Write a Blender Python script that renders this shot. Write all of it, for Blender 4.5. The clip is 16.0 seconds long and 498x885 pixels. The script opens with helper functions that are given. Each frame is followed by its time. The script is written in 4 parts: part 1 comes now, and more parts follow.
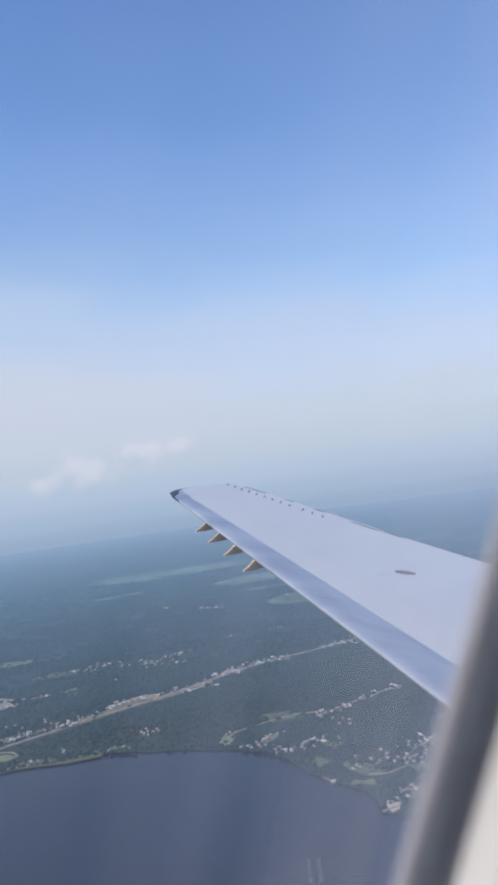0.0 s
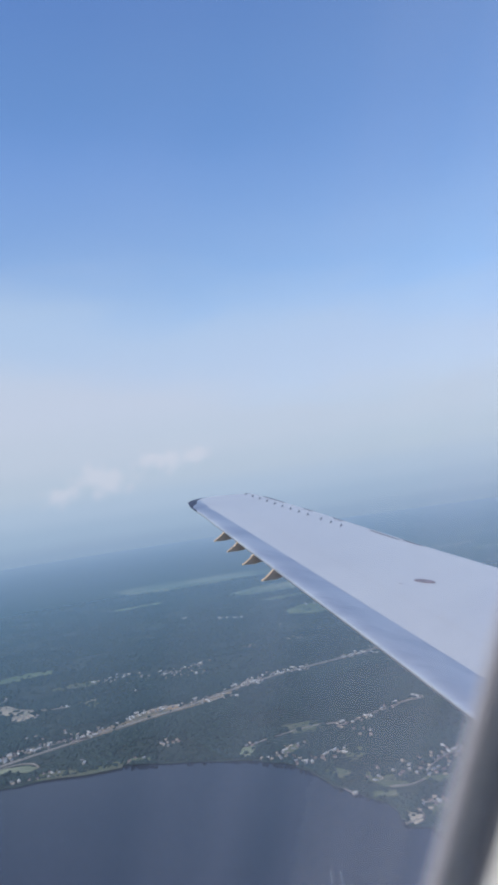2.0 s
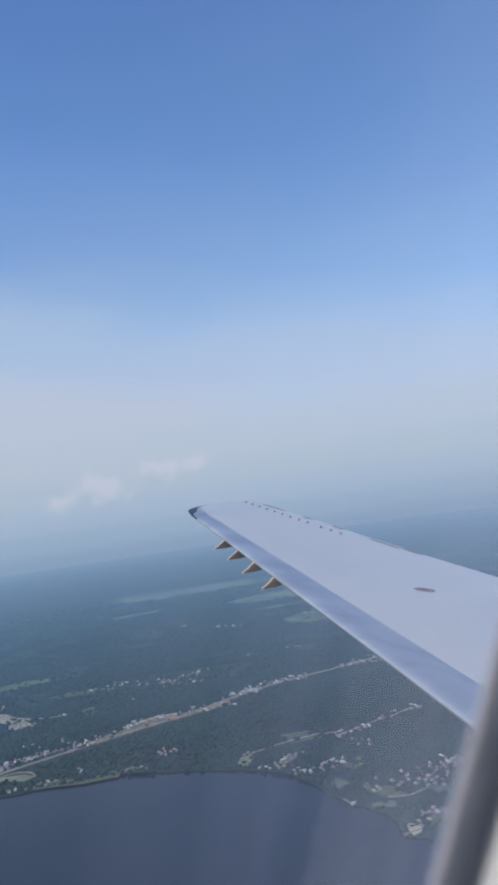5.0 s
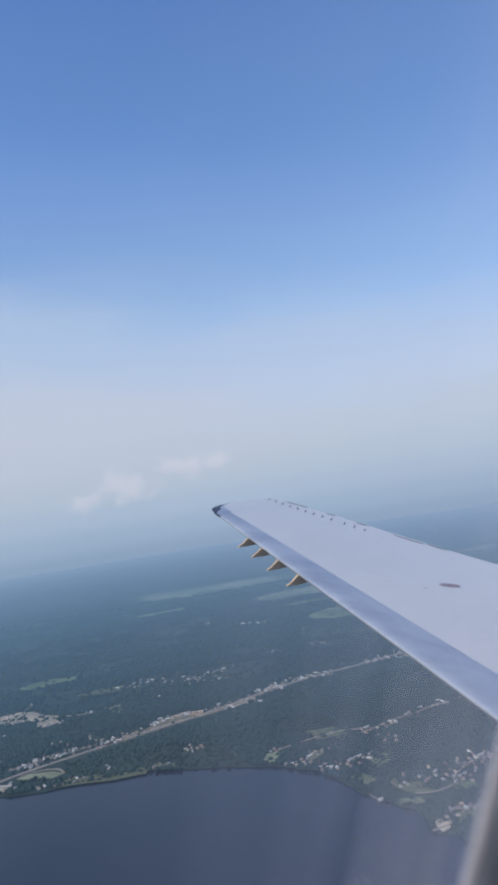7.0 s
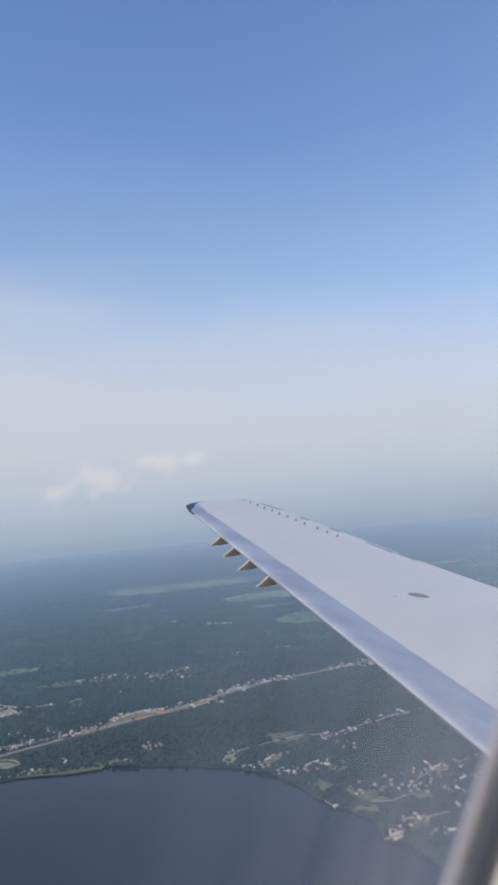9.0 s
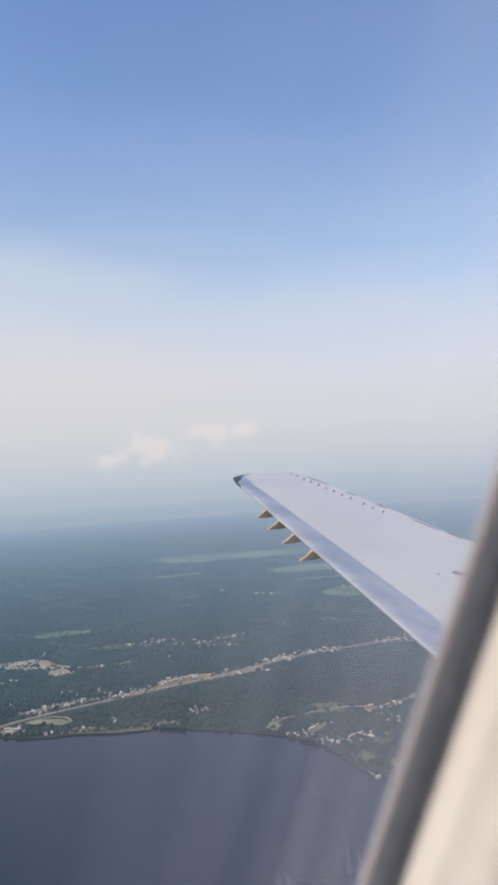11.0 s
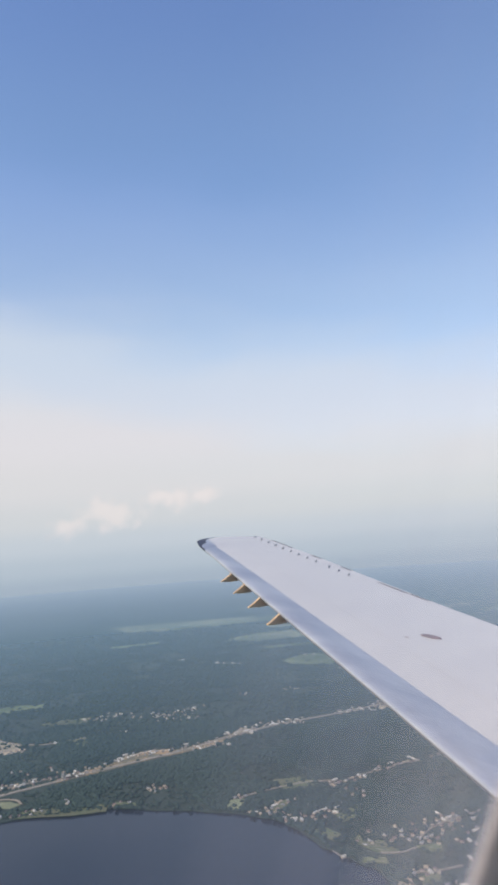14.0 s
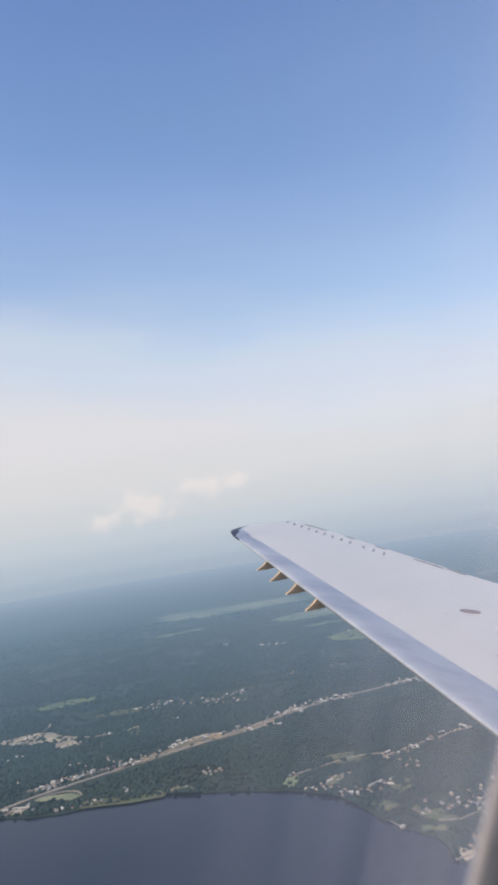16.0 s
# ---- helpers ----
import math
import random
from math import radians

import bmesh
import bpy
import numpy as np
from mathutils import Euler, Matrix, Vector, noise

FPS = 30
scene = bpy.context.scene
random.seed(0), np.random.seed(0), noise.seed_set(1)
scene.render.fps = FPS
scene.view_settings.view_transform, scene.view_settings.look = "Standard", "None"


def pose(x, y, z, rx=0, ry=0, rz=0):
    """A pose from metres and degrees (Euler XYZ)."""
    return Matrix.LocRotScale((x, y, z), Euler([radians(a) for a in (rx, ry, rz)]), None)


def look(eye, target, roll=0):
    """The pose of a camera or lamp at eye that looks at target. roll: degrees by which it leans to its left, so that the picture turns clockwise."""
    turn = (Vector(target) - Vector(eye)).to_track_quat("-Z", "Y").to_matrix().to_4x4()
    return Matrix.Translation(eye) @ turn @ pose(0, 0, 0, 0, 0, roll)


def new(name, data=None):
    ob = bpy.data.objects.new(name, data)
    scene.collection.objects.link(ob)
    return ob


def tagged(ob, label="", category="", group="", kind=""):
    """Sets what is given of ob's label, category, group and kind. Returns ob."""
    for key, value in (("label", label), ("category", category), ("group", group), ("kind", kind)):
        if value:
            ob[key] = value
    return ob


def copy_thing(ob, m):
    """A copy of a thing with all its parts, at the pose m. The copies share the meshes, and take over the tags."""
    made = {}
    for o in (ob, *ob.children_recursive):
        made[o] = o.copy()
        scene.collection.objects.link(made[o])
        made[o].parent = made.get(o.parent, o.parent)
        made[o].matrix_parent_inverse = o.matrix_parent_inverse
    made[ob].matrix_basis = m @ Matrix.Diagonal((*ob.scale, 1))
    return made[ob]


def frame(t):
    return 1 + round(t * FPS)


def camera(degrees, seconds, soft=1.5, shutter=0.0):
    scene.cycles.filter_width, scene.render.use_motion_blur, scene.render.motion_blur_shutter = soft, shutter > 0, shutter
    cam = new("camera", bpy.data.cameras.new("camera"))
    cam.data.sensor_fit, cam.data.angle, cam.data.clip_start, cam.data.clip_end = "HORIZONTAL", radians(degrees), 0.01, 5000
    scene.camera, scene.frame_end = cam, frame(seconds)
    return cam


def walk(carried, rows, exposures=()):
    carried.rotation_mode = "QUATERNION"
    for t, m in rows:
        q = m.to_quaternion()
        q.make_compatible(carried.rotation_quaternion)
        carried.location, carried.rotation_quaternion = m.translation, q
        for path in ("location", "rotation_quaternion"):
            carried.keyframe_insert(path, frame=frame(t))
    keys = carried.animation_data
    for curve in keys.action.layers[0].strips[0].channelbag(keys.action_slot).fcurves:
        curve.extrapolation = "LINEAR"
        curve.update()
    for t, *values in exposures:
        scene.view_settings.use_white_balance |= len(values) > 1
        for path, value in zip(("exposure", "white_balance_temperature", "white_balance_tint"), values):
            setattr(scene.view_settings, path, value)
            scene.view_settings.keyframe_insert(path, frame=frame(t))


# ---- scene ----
# The airplane's own frame: X aft, Y outboard, Z up, origin at the wing tip's leading edge.
# AIR sets it in the world, banked over the lake shore, 252 m above the water.
AIR = pose(177.1146, 96.1086, 252.2977, 5.9428, 3.3856, 41.3215)
SEAT = (-6.14, -8.965, 0.64)          # the passenger's eye beside the window


def seat(x, y, z, turn, lift, lean):
    """A view from the seat: turn from outboard towards aft, lift over the cabin's level, lean to the right."""
    a, e = radians(turn), radians(lift)
    to = (x + math.sin(a) * math.cos(e), y + math.cos(a) * math.cos(e), z + math.sin(e))
    return AIR @ look((x, y, z), to, -lean)


# ---- camera ----
cam = camera(38.267, 16.0, soft=3.5)
cam.data.dof.use_dof = True
cam.data.dof.focus_distance = 12.0
cam.data.dof.aperture_fstop = 7.5
walk(cam, [
    (0, seat(-6.0995, -8.9075, 0.6353, 40.384, 0.875, 1.485)),
    (0.5, seat(-6.1116, -8.9133, 0.6356, 39.174, 0.935, 1.613)),
    (1, seat(-6.1290, -8.9268, 0.6459, 38.791, 0.874, 2.161)),
    (1.5, seat(-6.1067, -8.9120, 0.6364, 39.309, 1.311, 1.939)),
    (2, seat(-6.1032, -8.9080, 0.6348, 39.035, 1.665, 2.049)),
    (2.5, seat(-6.1169, -8.9182, 0.6427, 38.991, 1.419, 2.257)),
    (3, seat(-6.1287, -8.9308, 0.6627, 40.183, 1.036, 2.469)),
    (3.5, seat(-6.1127, -8.9135, 0.6324, 39.997, 2.525, 2.158)),
    (4, seat(-6.1306, -8.9215, 0.6347, 40.569, 2.574, 1.989)),
    (4.2, seat(-6.1306, -8.9215, 0.6347, 40.003, 2.212, 1.764)),
    (6.5, seat(-6.1570, -8.9403, 0.6456, 38.204, 2.598, 2.248)),
    (7, seat(-6.1649, -8.9441, 0.6484, 37.385, 2.128, 2.604)),
    (7.5, seat(-6.1307, -8.9150, 0.6332, 36.921, 2.177, 1.573)),
    (8, seat(-6.1661, -8.9296, 0.6185, 36.549, 1.885, 1.424)),
    (8.5, seat(-6.1334, -8.9068, 0.6065, 40.893, 3.756, 0.397)),
    (9, seat(-6.1603, -8.9224, 0.6294, 39.167, 2.192, -0.881)),
    (9.5, seat(-6.1381, -8.9662, 0.6619, 37.846, -2.677, -0.840)),
    (10, seat(-6.1745, -9.0104, 0.6594, 35.500, -1.947, -3.065)),
    (10.2, seat(-6.1543, -8.9920, 0.6548, 35.040, -0.949, -2.167)),
    (12.3, seat(-6.1952, -8.9513, 0.6588, 35.720, 0.651, -2.220)),
    (12.5, seat(-6.2060, -8.9514, 0.6596, 37.032, 1.301, -2.164)),
    (13, seat(-6.1871, -8.9572, 0.6873, 37.213, 2.719, -2.075)),
    (13.5, seat(-6.2107, -8.9702, 0.6818, 36.968, 3.717, -1.092)),
    (14, seat(-6.1784, -8.9290, 0.6137, 38.133, 5.151, -1.932)),
    (14.5, seat(-6.2102, -8.9591, 0.6572, 37.404, 5.103, -2.188)),
    (15, seat(-6.1714, -8.9385, 0.6534, 37.491, 4.441, -1.939)),
    (15.5, seat(-6.1943, -8.9618, 0.6643, 36.690, 4.912, -0.211)),
    (16, seat(-6.1816, -8.9800, 0.6923, 35.933, 3.770, 2.531)),
], exposures=[(0, 0.2, 6150, 8), (2, 0.1, 5950, 6), (3.5, -0.06, 5900, 6), (7, 0.03, 6050, 8), (8, 0.08, 6220, 10), (9.5, 0.16, 6800, 10), (12.5, 0.38, 7300, 10), (16, 0.37, 7300, 10)])

# ---- world and sun ----
SUN_AZ, SUN_EL = -125.6, 41.4          # degrees: azimuth from +Y towards +X, height
world = bpy.data.worlds.new("sky")
scene.world = world
world.use_nodes = True
wn, wl = world.node_tree.nodes, world.node_tree.links
wn.clear()


def wnode(kind, **values):
    n = wn.new(kind)
    for k, v in values.items():
        n.inputs[k.replace("_", " ")].default_value = v
    return n


def wmath(op, a, b):
    n = wn.new("ShaderNodeMath")
    n.operation = op
    n.use_clamp = False
    for i, v in enumerate((a, b)):
        if isinstance(v, (int, float)):
            n.inputs[i].default_value = v
        else:
            wl.new(v, n.inputs[i])
    return n.outputs[0]


def ramp_of(nodes, stops, ease="LINEAR"):
    r = nodes.new("ShaderNodeValToRGB")
    r.color_ramp.interpolation = ease
    while len(r.color_ramp.elements) < len(stops):
        r.color_ramp.elements.new(0.5)
    for el, (at, c) in zip(r.color_ramp.elements, stops):
        el.position = at
        el.color = (*c, 1) if len(c) == 3 else c
    return r


sky = wn.new("ShaderNodeTexSky")
sky.sky_type = "NISHITA"
sky.sun_disc = False
sky.sun_elevation, sky.sun_rotation = radians(SUN_EL), radians(SUN_AZ)
sky.altitude, sky.air_density, sky.dust_density, sky.ozone_density = 300, 1.2, 0.4, 8.0
sky_bg = wnode("ShaderNodeBackground", Strength=0.15)
wl.new(sky.outputs[0], sky_bg.inputs[0])
coord = wn.new("ShaderNodeTexCoord")
sep = wn.new("ShaderNodeSeparateXYZ")
wl.new(coord.outputs["Generated"], sep.inputs[0])
height = wmath("MULTIPLY_ADD", sep.outputs[2], 0.8)
height.node.inputs[2].default_value = 0.2       # 0.2 is the horizon
# haze: milky towards the horizon, thicker to one side, broken by soft streaks of cloud
haze_col = ramp_of(wn, [(0.05, (0.16, 0.23, 0.32)), (0.145, (0.285, 0.375, 0.50)), (0.165, (0.325, 0.425, 0.565)), (0.185, (0.40, 0.50, 0.635)), (0.21, (0.48, 0.57, 0.695)), (0.235, (0.55, 0.615, 0.71)), (0.27, (0.615, 0.655, 0.745)), (0.32, (0.66, 0.68, 0.775)), (0.42, (0.62, 0.70, 0.83)), (0.6, (0.38, 0.53, 1.0)), (0.75, (0.20, 0.28, 1.0))], "EASE")
wl.new(height, haze_col.inputs[0])
stretch = wn.new("ShaderNodeMapping")
stretch.inputs["Scale"].default_value = (2.0, 2.0, 7.0)
wl.new(coord.outputs["Generated"], stretch.inputs[0])
streak = wnode("ShaderNodeTexNoise", Scale=1.6, Detail=5.0, Roughness=0.5)
wl.new(stretch.outputs[0], streak.inputs[0])
shift = wmath("SUBTRACT", streak.outputs[0], 0.5)
shift = wmath("MULTIPLY", shift, 0.10)
side = wmath("MULTIPLY", sep.outputs[0], 0.14)
level = wmath("ADD", wmath("ADD", height, shift), side)
haze_fac = ramp_of(wn, [(0.20, (1, 1, 1)), (0.29, (0.94, 0.94, 0.94)), (0.36, (0.72, 0.72, 0.72)), (0.46, (0.28, 0.28, 0.28)), (0.60, (0.13, 0.13, 0.13)), (0.75, (0.11, 0.11, 0.11))], "EASE")
wl.new(level, haze_fac.inputs[0])
haze_bg = wnode("ShaderNodeBackground", Strength=0.84)
wl.new(haze_col.outputs[0], haze_bg.inputs[0])
mixed = wn.new("ShaderNodeMixShader")
wl.new(haze_fac.outputs[0], mixed.inputs[0])
wl.new(sky_bg.outputs[0], mixed.inputs[1])
wl.new(haze_bg.outputs[0], mixed.inputs[2])
# a few small fair-weather cumulus heads low over the horizon
puff_noise = wnode("ShaderNodeTexNoise", Scale=46.0, Detail=5.0, Roughness=0.55)
wl.new(coord.outputs["Generated"], puff_noise.inputs[0])
total = None
for puff_dir, size in (((-0.246, 0.967, 0.053), 0.058), ((-0.222, 0.972, 0.050), 0.046), ((-0.290, 0.957, 0.034), 0.040), ((-0.178, 0.981, 0.070), 0.030), ((-0.142, 0.988, 0.064), 0.036), ((-0.112, 0.991, 0.067), 0.036)):
    apart = wn.new("ShaderNodeVectorMath")
    apart.operation = "SUBTRACT"
    wl.new(coord.outputs["Generated"], apart.inputs[0])
    apart.inputs[1].default_value = puff_dir
    flat = wn.new("ShaderNodeVectorMath")
    flat.operation = "MULTIPLY"
    wl.new(apart.outputs[0], flat.inputs[0])
    flat.inputs[1].default_value = (1.0, 1.0, 1.7)
    far = wn.new("ShaderNodeVectorMath")
    far.operation = "LENGTH"
    wl.new(flat.outputs[0], far.inputs[0])
    soft_edge = wn.new("ShaderNodeMapRange")
    soft_edge.inputs["From Min"].default_value, soft_edge.inputs["From Max"].default_value = size, 0.0
    wl.new(far.outputs["Value"], soft_edge.inputs["Value"])
    total = soft_edge.outputs[0] if total is None else wmath("MAXIMUM", total, soft_edge.outputs[0])
puff = wmath("ADD", total, wmath("MULTIPLY", wmath("SUBTRACT", puff_noise.outputs[0], 0.5), 2.6))
puff = wmath("MULTIPLY", puff, wmath("GREATER_THAN", total, 0.001))
puff_fac = ramp_of(wn, [(0.10, (0, 0, 0)), (1.0, (0.24, 0.24, 0.24))], "EASE")
wl.new(puff, puff_fac.inputs[0])
puff_bg = wnode("ShaderNodeBackground", Strength=0.92)
puff_bg.inputs[0].default_value = (0.96, 0.83, 0.84, 1)
with_puffs = wn.new("ShaderNodeMixShader")
wl.new(puff_fac.outputs[0], with_puffs.inputs[0])
wl.new(mixed.outputs[0], with_puffs.inputs[1])
wl.new(puff_bg.outputs[0], with_puffs.inputs[2])
world_out = wn.new("ShaderNodeOutputWorld")
wl.new(with_puffs.outputs[0], world_out.inputs[0])

sun_data = bpy.data.lights.new("sun", "SUN")
sun_data.energy, sun_data.angle, sun_data.color = 3.0, radians(0.5), (1.0, 0.95, 0.88)
sun = new("sun", sun_data)
sun_to = Vector((math.sin(radians(SUN_AZ)) * math.cos(radians(SUN_EL)),
                 math.cos(radians(SUN_AZ)) * math.cos(radians(SUN_EL)), math.sin(radians(SUN_EL))))
sun.matrix_world = look(sun_to * 1000, (0, 0, 0))


# ---- materials ----
def material(name, colour, rough=0.6, metal=0.0, vary=0.15, scale=3.0, stretch_by=(1, 1, 1), bump=0.0, bump_scale=20.0,
             second=None, piece=0.0, specular=0.5):
    """A surface with grain at two scales; second: a colour mixed in by a broad noise; piece: variation from object to object."""
    m = bpy.data.materials.new(name)
    m.use_nodes = True
    n, l = m.node_tree.nodes, m.node_tree.links
    b = n["Principled BSDF"]
    b.inputs["Roughness"].default_value, b.inputs["Metallic"].default_value = rough, metal
    b.inputs["Specular IOR Level"].default_value = specular
    tc, mp = n.new("ShaderNodeTexCoord"), n.new("ShaderNodeMapping")
    mp.inputs["Scale"].default_value = stretch_by
    l.new(tc.outputs["Object"], mp.inputs[0])
    broad, fine = n.new("ShaderNodeTexNoise"), n.new("ShaderNodeTexNoise")
    broad.inputs["Scale"].default_value, broad.inputs["Detail"].default_value = scale, 6
    fine.inputs["Scale"].default_value, fine.inputs["Detail"].default_value = scale * 9, 4
    l.new(mp.outputs[0], broad.inputs[0])
    l.new(mp.outputs[0], fine.inputs[0])
    other = second or tuple(c * (1 - vary) for c in colour)
    r = ramp_of(n, [(0.36, colour), (0.64, other)])
    l.new(broad.outputs[0], r.inputs[0])
    mul = n.new("ShaderNodeMix")
    mul.data_type, mul.blend_type = "RGBA", "MULTIPLY"
    mul.inputs["Factor"].default_value = 1.0
    l.new(r.outputs[0], mul.inputs["A"])
    r2 = ramp_of(n, [(0.3, (1 - vary,) * 3), (0.7, (1, 1, 1))])
    l.new(fine.outputs[0], r2.inputs[0])
    l.new(r2.outputs[0], mul.inputs["B"])
    out = mul.outputs["Result"]
    if piece:
        info, hsv = n.new("ShaderNodeObjectInfo"), n.new("ShaderNodeHueSaturation")
        mr = n.new("ShaderNodeMapRange")
        mr.inputs["To Min"].default_value, mr.inputs["To Max"].default_value = 1 - piece, 1 + piece
        l.new(info.outputs["Random"], mr.inputs["Value"])
        l.new(mr.outputs[0], hsv.inputs["Value"])
        l.new(out, hsv.inputs["Color"])
        out = hsv.outputs[0]
    l.new(out, b.inputs["Base Color"])
    if bump:
        bn, bu = n.new("ShaderNodeTexNoise"), n.new("ShaderNodeBump")
        bn.inputs["Scale"].default_value, bn.inputs["Detail"].default_value = bump_scale, 4
        l.new(mp.outputs[0], bn.inputs[0])
        l.new(bn.outputs[0], bu.inputs["Height"])
        bu.inputs["Strength"].default_value = bump
        l.new(bu.outputs[0], b.inputs["Normal"])
    return m


wing_paint = material("wing_paint", (0.625, 0.565, 0.497), 0.28, 0, 0.05, 0.9, (0.6, 2.5, 1), second=(0.58, 0.525, 0.467), specular=0.7)
bare_metal = material("bare_metal", (0.70, 0.68, 0.65), 0.42, 0.7, 0.12, 1.3, (3, 0.8, 3), bump=0.03, bump_scale=6, second=(0.53, 0.53, 0.54))
dark_cover = material("dark_cover", (0.045, 0.052, 0.075), 0.5, 0, 0.1, 8, specular=0.15)
orange_metal = material("orange_metal", (0.85, 0.57, 0.31), 0.5, 0.1, 0.15, 12)
mark_brown = material("mark_brown", (0.20, 0.165, 0.17), 0.6, 0, 0.2, 18, second=(0.28, 0.20, 0.20))
gap_dark = material("gap_dark", (0.10, 0.10, 0.12), 0.7, 0, 0.2, 10)
line_grey = material("line_grey", (0.57, 0.54, 0.53), 0.7, 0, 0.2, 10)
stud_grey = material("stud_grey", (0.27, 0.27, 0.29), 0.5, 0, 0.2, 10)
trim_cream = material("trim_cream", (0.88, 0.82, 0.78), 0.55, 0, 0.06, 6, bump=0.03, bump_scale=300)
seal_dark = material("seal_dark", (0.80, 0.85, 0.97), 0.6, 0, 0.2, 14, specular=0.2)
rim_grey = material("rim_grey", (0.52, 0.49, 0.53), 0.6, 0, 0.1, 20, specular=0.15)
skin_white = material("skin_white", (0.70, 0.70, 0.72), 0.4, 0, 0.05, 2)
lining = material("lining", (0.80, 0.77, 0.74), 0.7, 0, 0.06, 4)
carpet = material("carpet", (0.06, 0.07, 0.10), 0.95, 0, 0.3, 30)

forest_floor = material("forest_floor", (0.018, 0.031, 0.022), 0.9, 0, 0.30, 0.004, second=(0.036, 0.050, 0.028), bump=0.4, bump_scale=0.08)
leaf_clumps = material("leaf_clumps", (0.014, 0.034, 0.026), 0.9, 0, 0.25, 0.008, second=(0.025, 0.046, 0.031))
lawn = material("lawn", (0.11, 0.13, 0.055), 0.9, 0, 0.3, 0.03, second=(0.15, 0.14, 0.07), piece=0.2)
meadow = material("meadow", (0.22, 0.24, 0.09), 0.9, 0, 0.25, 0.010, second=(0.11, 0.14, 0.06), piece=0.15)
stubble = material("stubble", (0.34, 0.325, 0.18), 0.9, 0, 0.3, 0.008, second=(0.15, 0.18, 0.09), piece=0.15)
sand = material("sand", (0.64, 0.48, 0.32), 0.95, 0, 0.2, 0.03, second=(0.30, 0.26, 0.17))
tan_verge = material("tan_verge", (0.46, 0.28, 0.13), 0.95, 0, 0.3, 0.05, second=(0.14, 0.135, 0.085))
asphalt = material("asphalt", (0.34, 0.27, 0.20), 0.9, 0, 0.2, 0.05)
concrete = material("concrete", (0.46, 0.38, 0.34), 0.85, 0, 0.15, 0.06)
roof_white = material("roof_white", (0.64, 0.56, 0.46), 0.4, 0.1, 0.1, 0.3, piece=0.2)
roof_tan = material("roof_tan", (0.45, 0.33, 0.22), 0.5, 0, 0.15, 0.3, piece=0.3)
roof_red = material("roof_red", (0.27, 0.175, 0.14), 0.7, 0, 0.2, 0.3, piece=0.25)
roof_grey = material("roof_grey", (0.30, 0.28, 0.26), 0.6, 0, 0.2, 0.3, piece=0.3)
wall_pale = material("wall_pale", (0.42, 0.33, 0.25), 0.8, 0, 0.12, 0.5, piece=0.2)
pile_grey = material("pile_grey", (0.16, 0.15, 0.14), 0.9, 0, 0.2, 1.0)
steel_pale = material("steel_pale", (0.25, 0.255, 0.265), 0.5, 0.2, 0.12, 1.5)
tower_white = material("tower_white", (0.80, 0.81, 0.82), 0.45, 0, 0.06, 0.3)

# lake: dark water under a light chop
lake_water = bpy.data.materials.new("lake_water")
lake_water.use_nodes = True
n, l = lake_water.node_tree.nodes, lake_water.node_tree.links
b = n["Principled BSDF"]
b.inputs["Roughness"].default_value = 0.18
b.inputs["IOR"].default_value = 1.25
tc = n.new("ShaderNodeTexCoord")
chop, swell, bu = n.new("ShaderNodeTexNoise"), n.new("ShaderNodeTexNoise"), n.new("ShaderNodeBump")
chop.inputs["Scale"].default_value, chop.inputs["Detail"].default_value = 0.35, 5
swell.inputs["Scale"].default_value, swell.inputs["Detail"].default_value = 0.006, 4
l.new(tc.outputs["Object"], chop.inputs[0])
l.new(tc.outputs["Object"], swell.inputs[0])
l.new(chop.outputs[0], bu.inputs["Height"])
bu.inputs["Strength"].default_value, bu.inputs["Distance"].default_value = 0.14, 0.6
l.new(bu.outputs[0], b.inputs["Normal"])
tint = ramp_of(n, [(0.35, (0.010, 0.010, 0.021)), (0.65, (0.016, 0.014, 0.024))])
l.new(swell.outputs[0], tint.inputs[0])
l.new(tint.outputs[0], b.inputs["Base Color"])

# haze painted into a thin sheet low over the land, denser with distance
painted_haze = bpy.data.materials.new("painted_haze")
painted_haze.use_nodes = True
n, l = painted_haze.node_tree.nodes, painted_haze.node_tree.links
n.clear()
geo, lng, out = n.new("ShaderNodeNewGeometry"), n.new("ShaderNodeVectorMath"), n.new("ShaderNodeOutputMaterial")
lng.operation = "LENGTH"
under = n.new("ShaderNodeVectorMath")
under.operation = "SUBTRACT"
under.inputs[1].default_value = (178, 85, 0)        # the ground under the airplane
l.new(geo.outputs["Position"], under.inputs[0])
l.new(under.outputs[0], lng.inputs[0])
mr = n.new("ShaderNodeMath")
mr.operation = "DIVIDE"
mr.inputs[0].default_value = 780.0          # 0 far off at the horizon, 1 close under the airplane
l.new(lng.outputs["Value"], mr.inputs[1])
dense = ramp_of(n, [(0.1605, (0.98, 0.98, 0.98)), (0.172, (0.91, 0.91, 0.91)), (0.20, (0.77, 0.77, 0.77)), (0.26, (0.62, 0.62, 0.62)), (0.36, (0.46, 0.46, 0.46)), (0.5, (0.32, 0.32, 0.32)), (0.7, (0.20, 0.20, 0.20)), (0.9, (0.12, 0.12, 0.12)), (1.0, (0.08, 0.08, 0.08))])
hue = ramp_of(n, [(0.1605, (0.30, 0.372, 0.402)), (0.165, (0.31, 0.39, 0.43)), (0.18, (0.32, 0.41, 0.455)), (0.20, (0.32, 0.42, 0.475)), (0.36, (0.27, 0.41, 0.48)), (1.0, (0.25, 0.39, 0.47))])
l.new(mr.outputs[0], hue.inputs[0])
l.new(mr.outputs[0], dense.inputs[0])
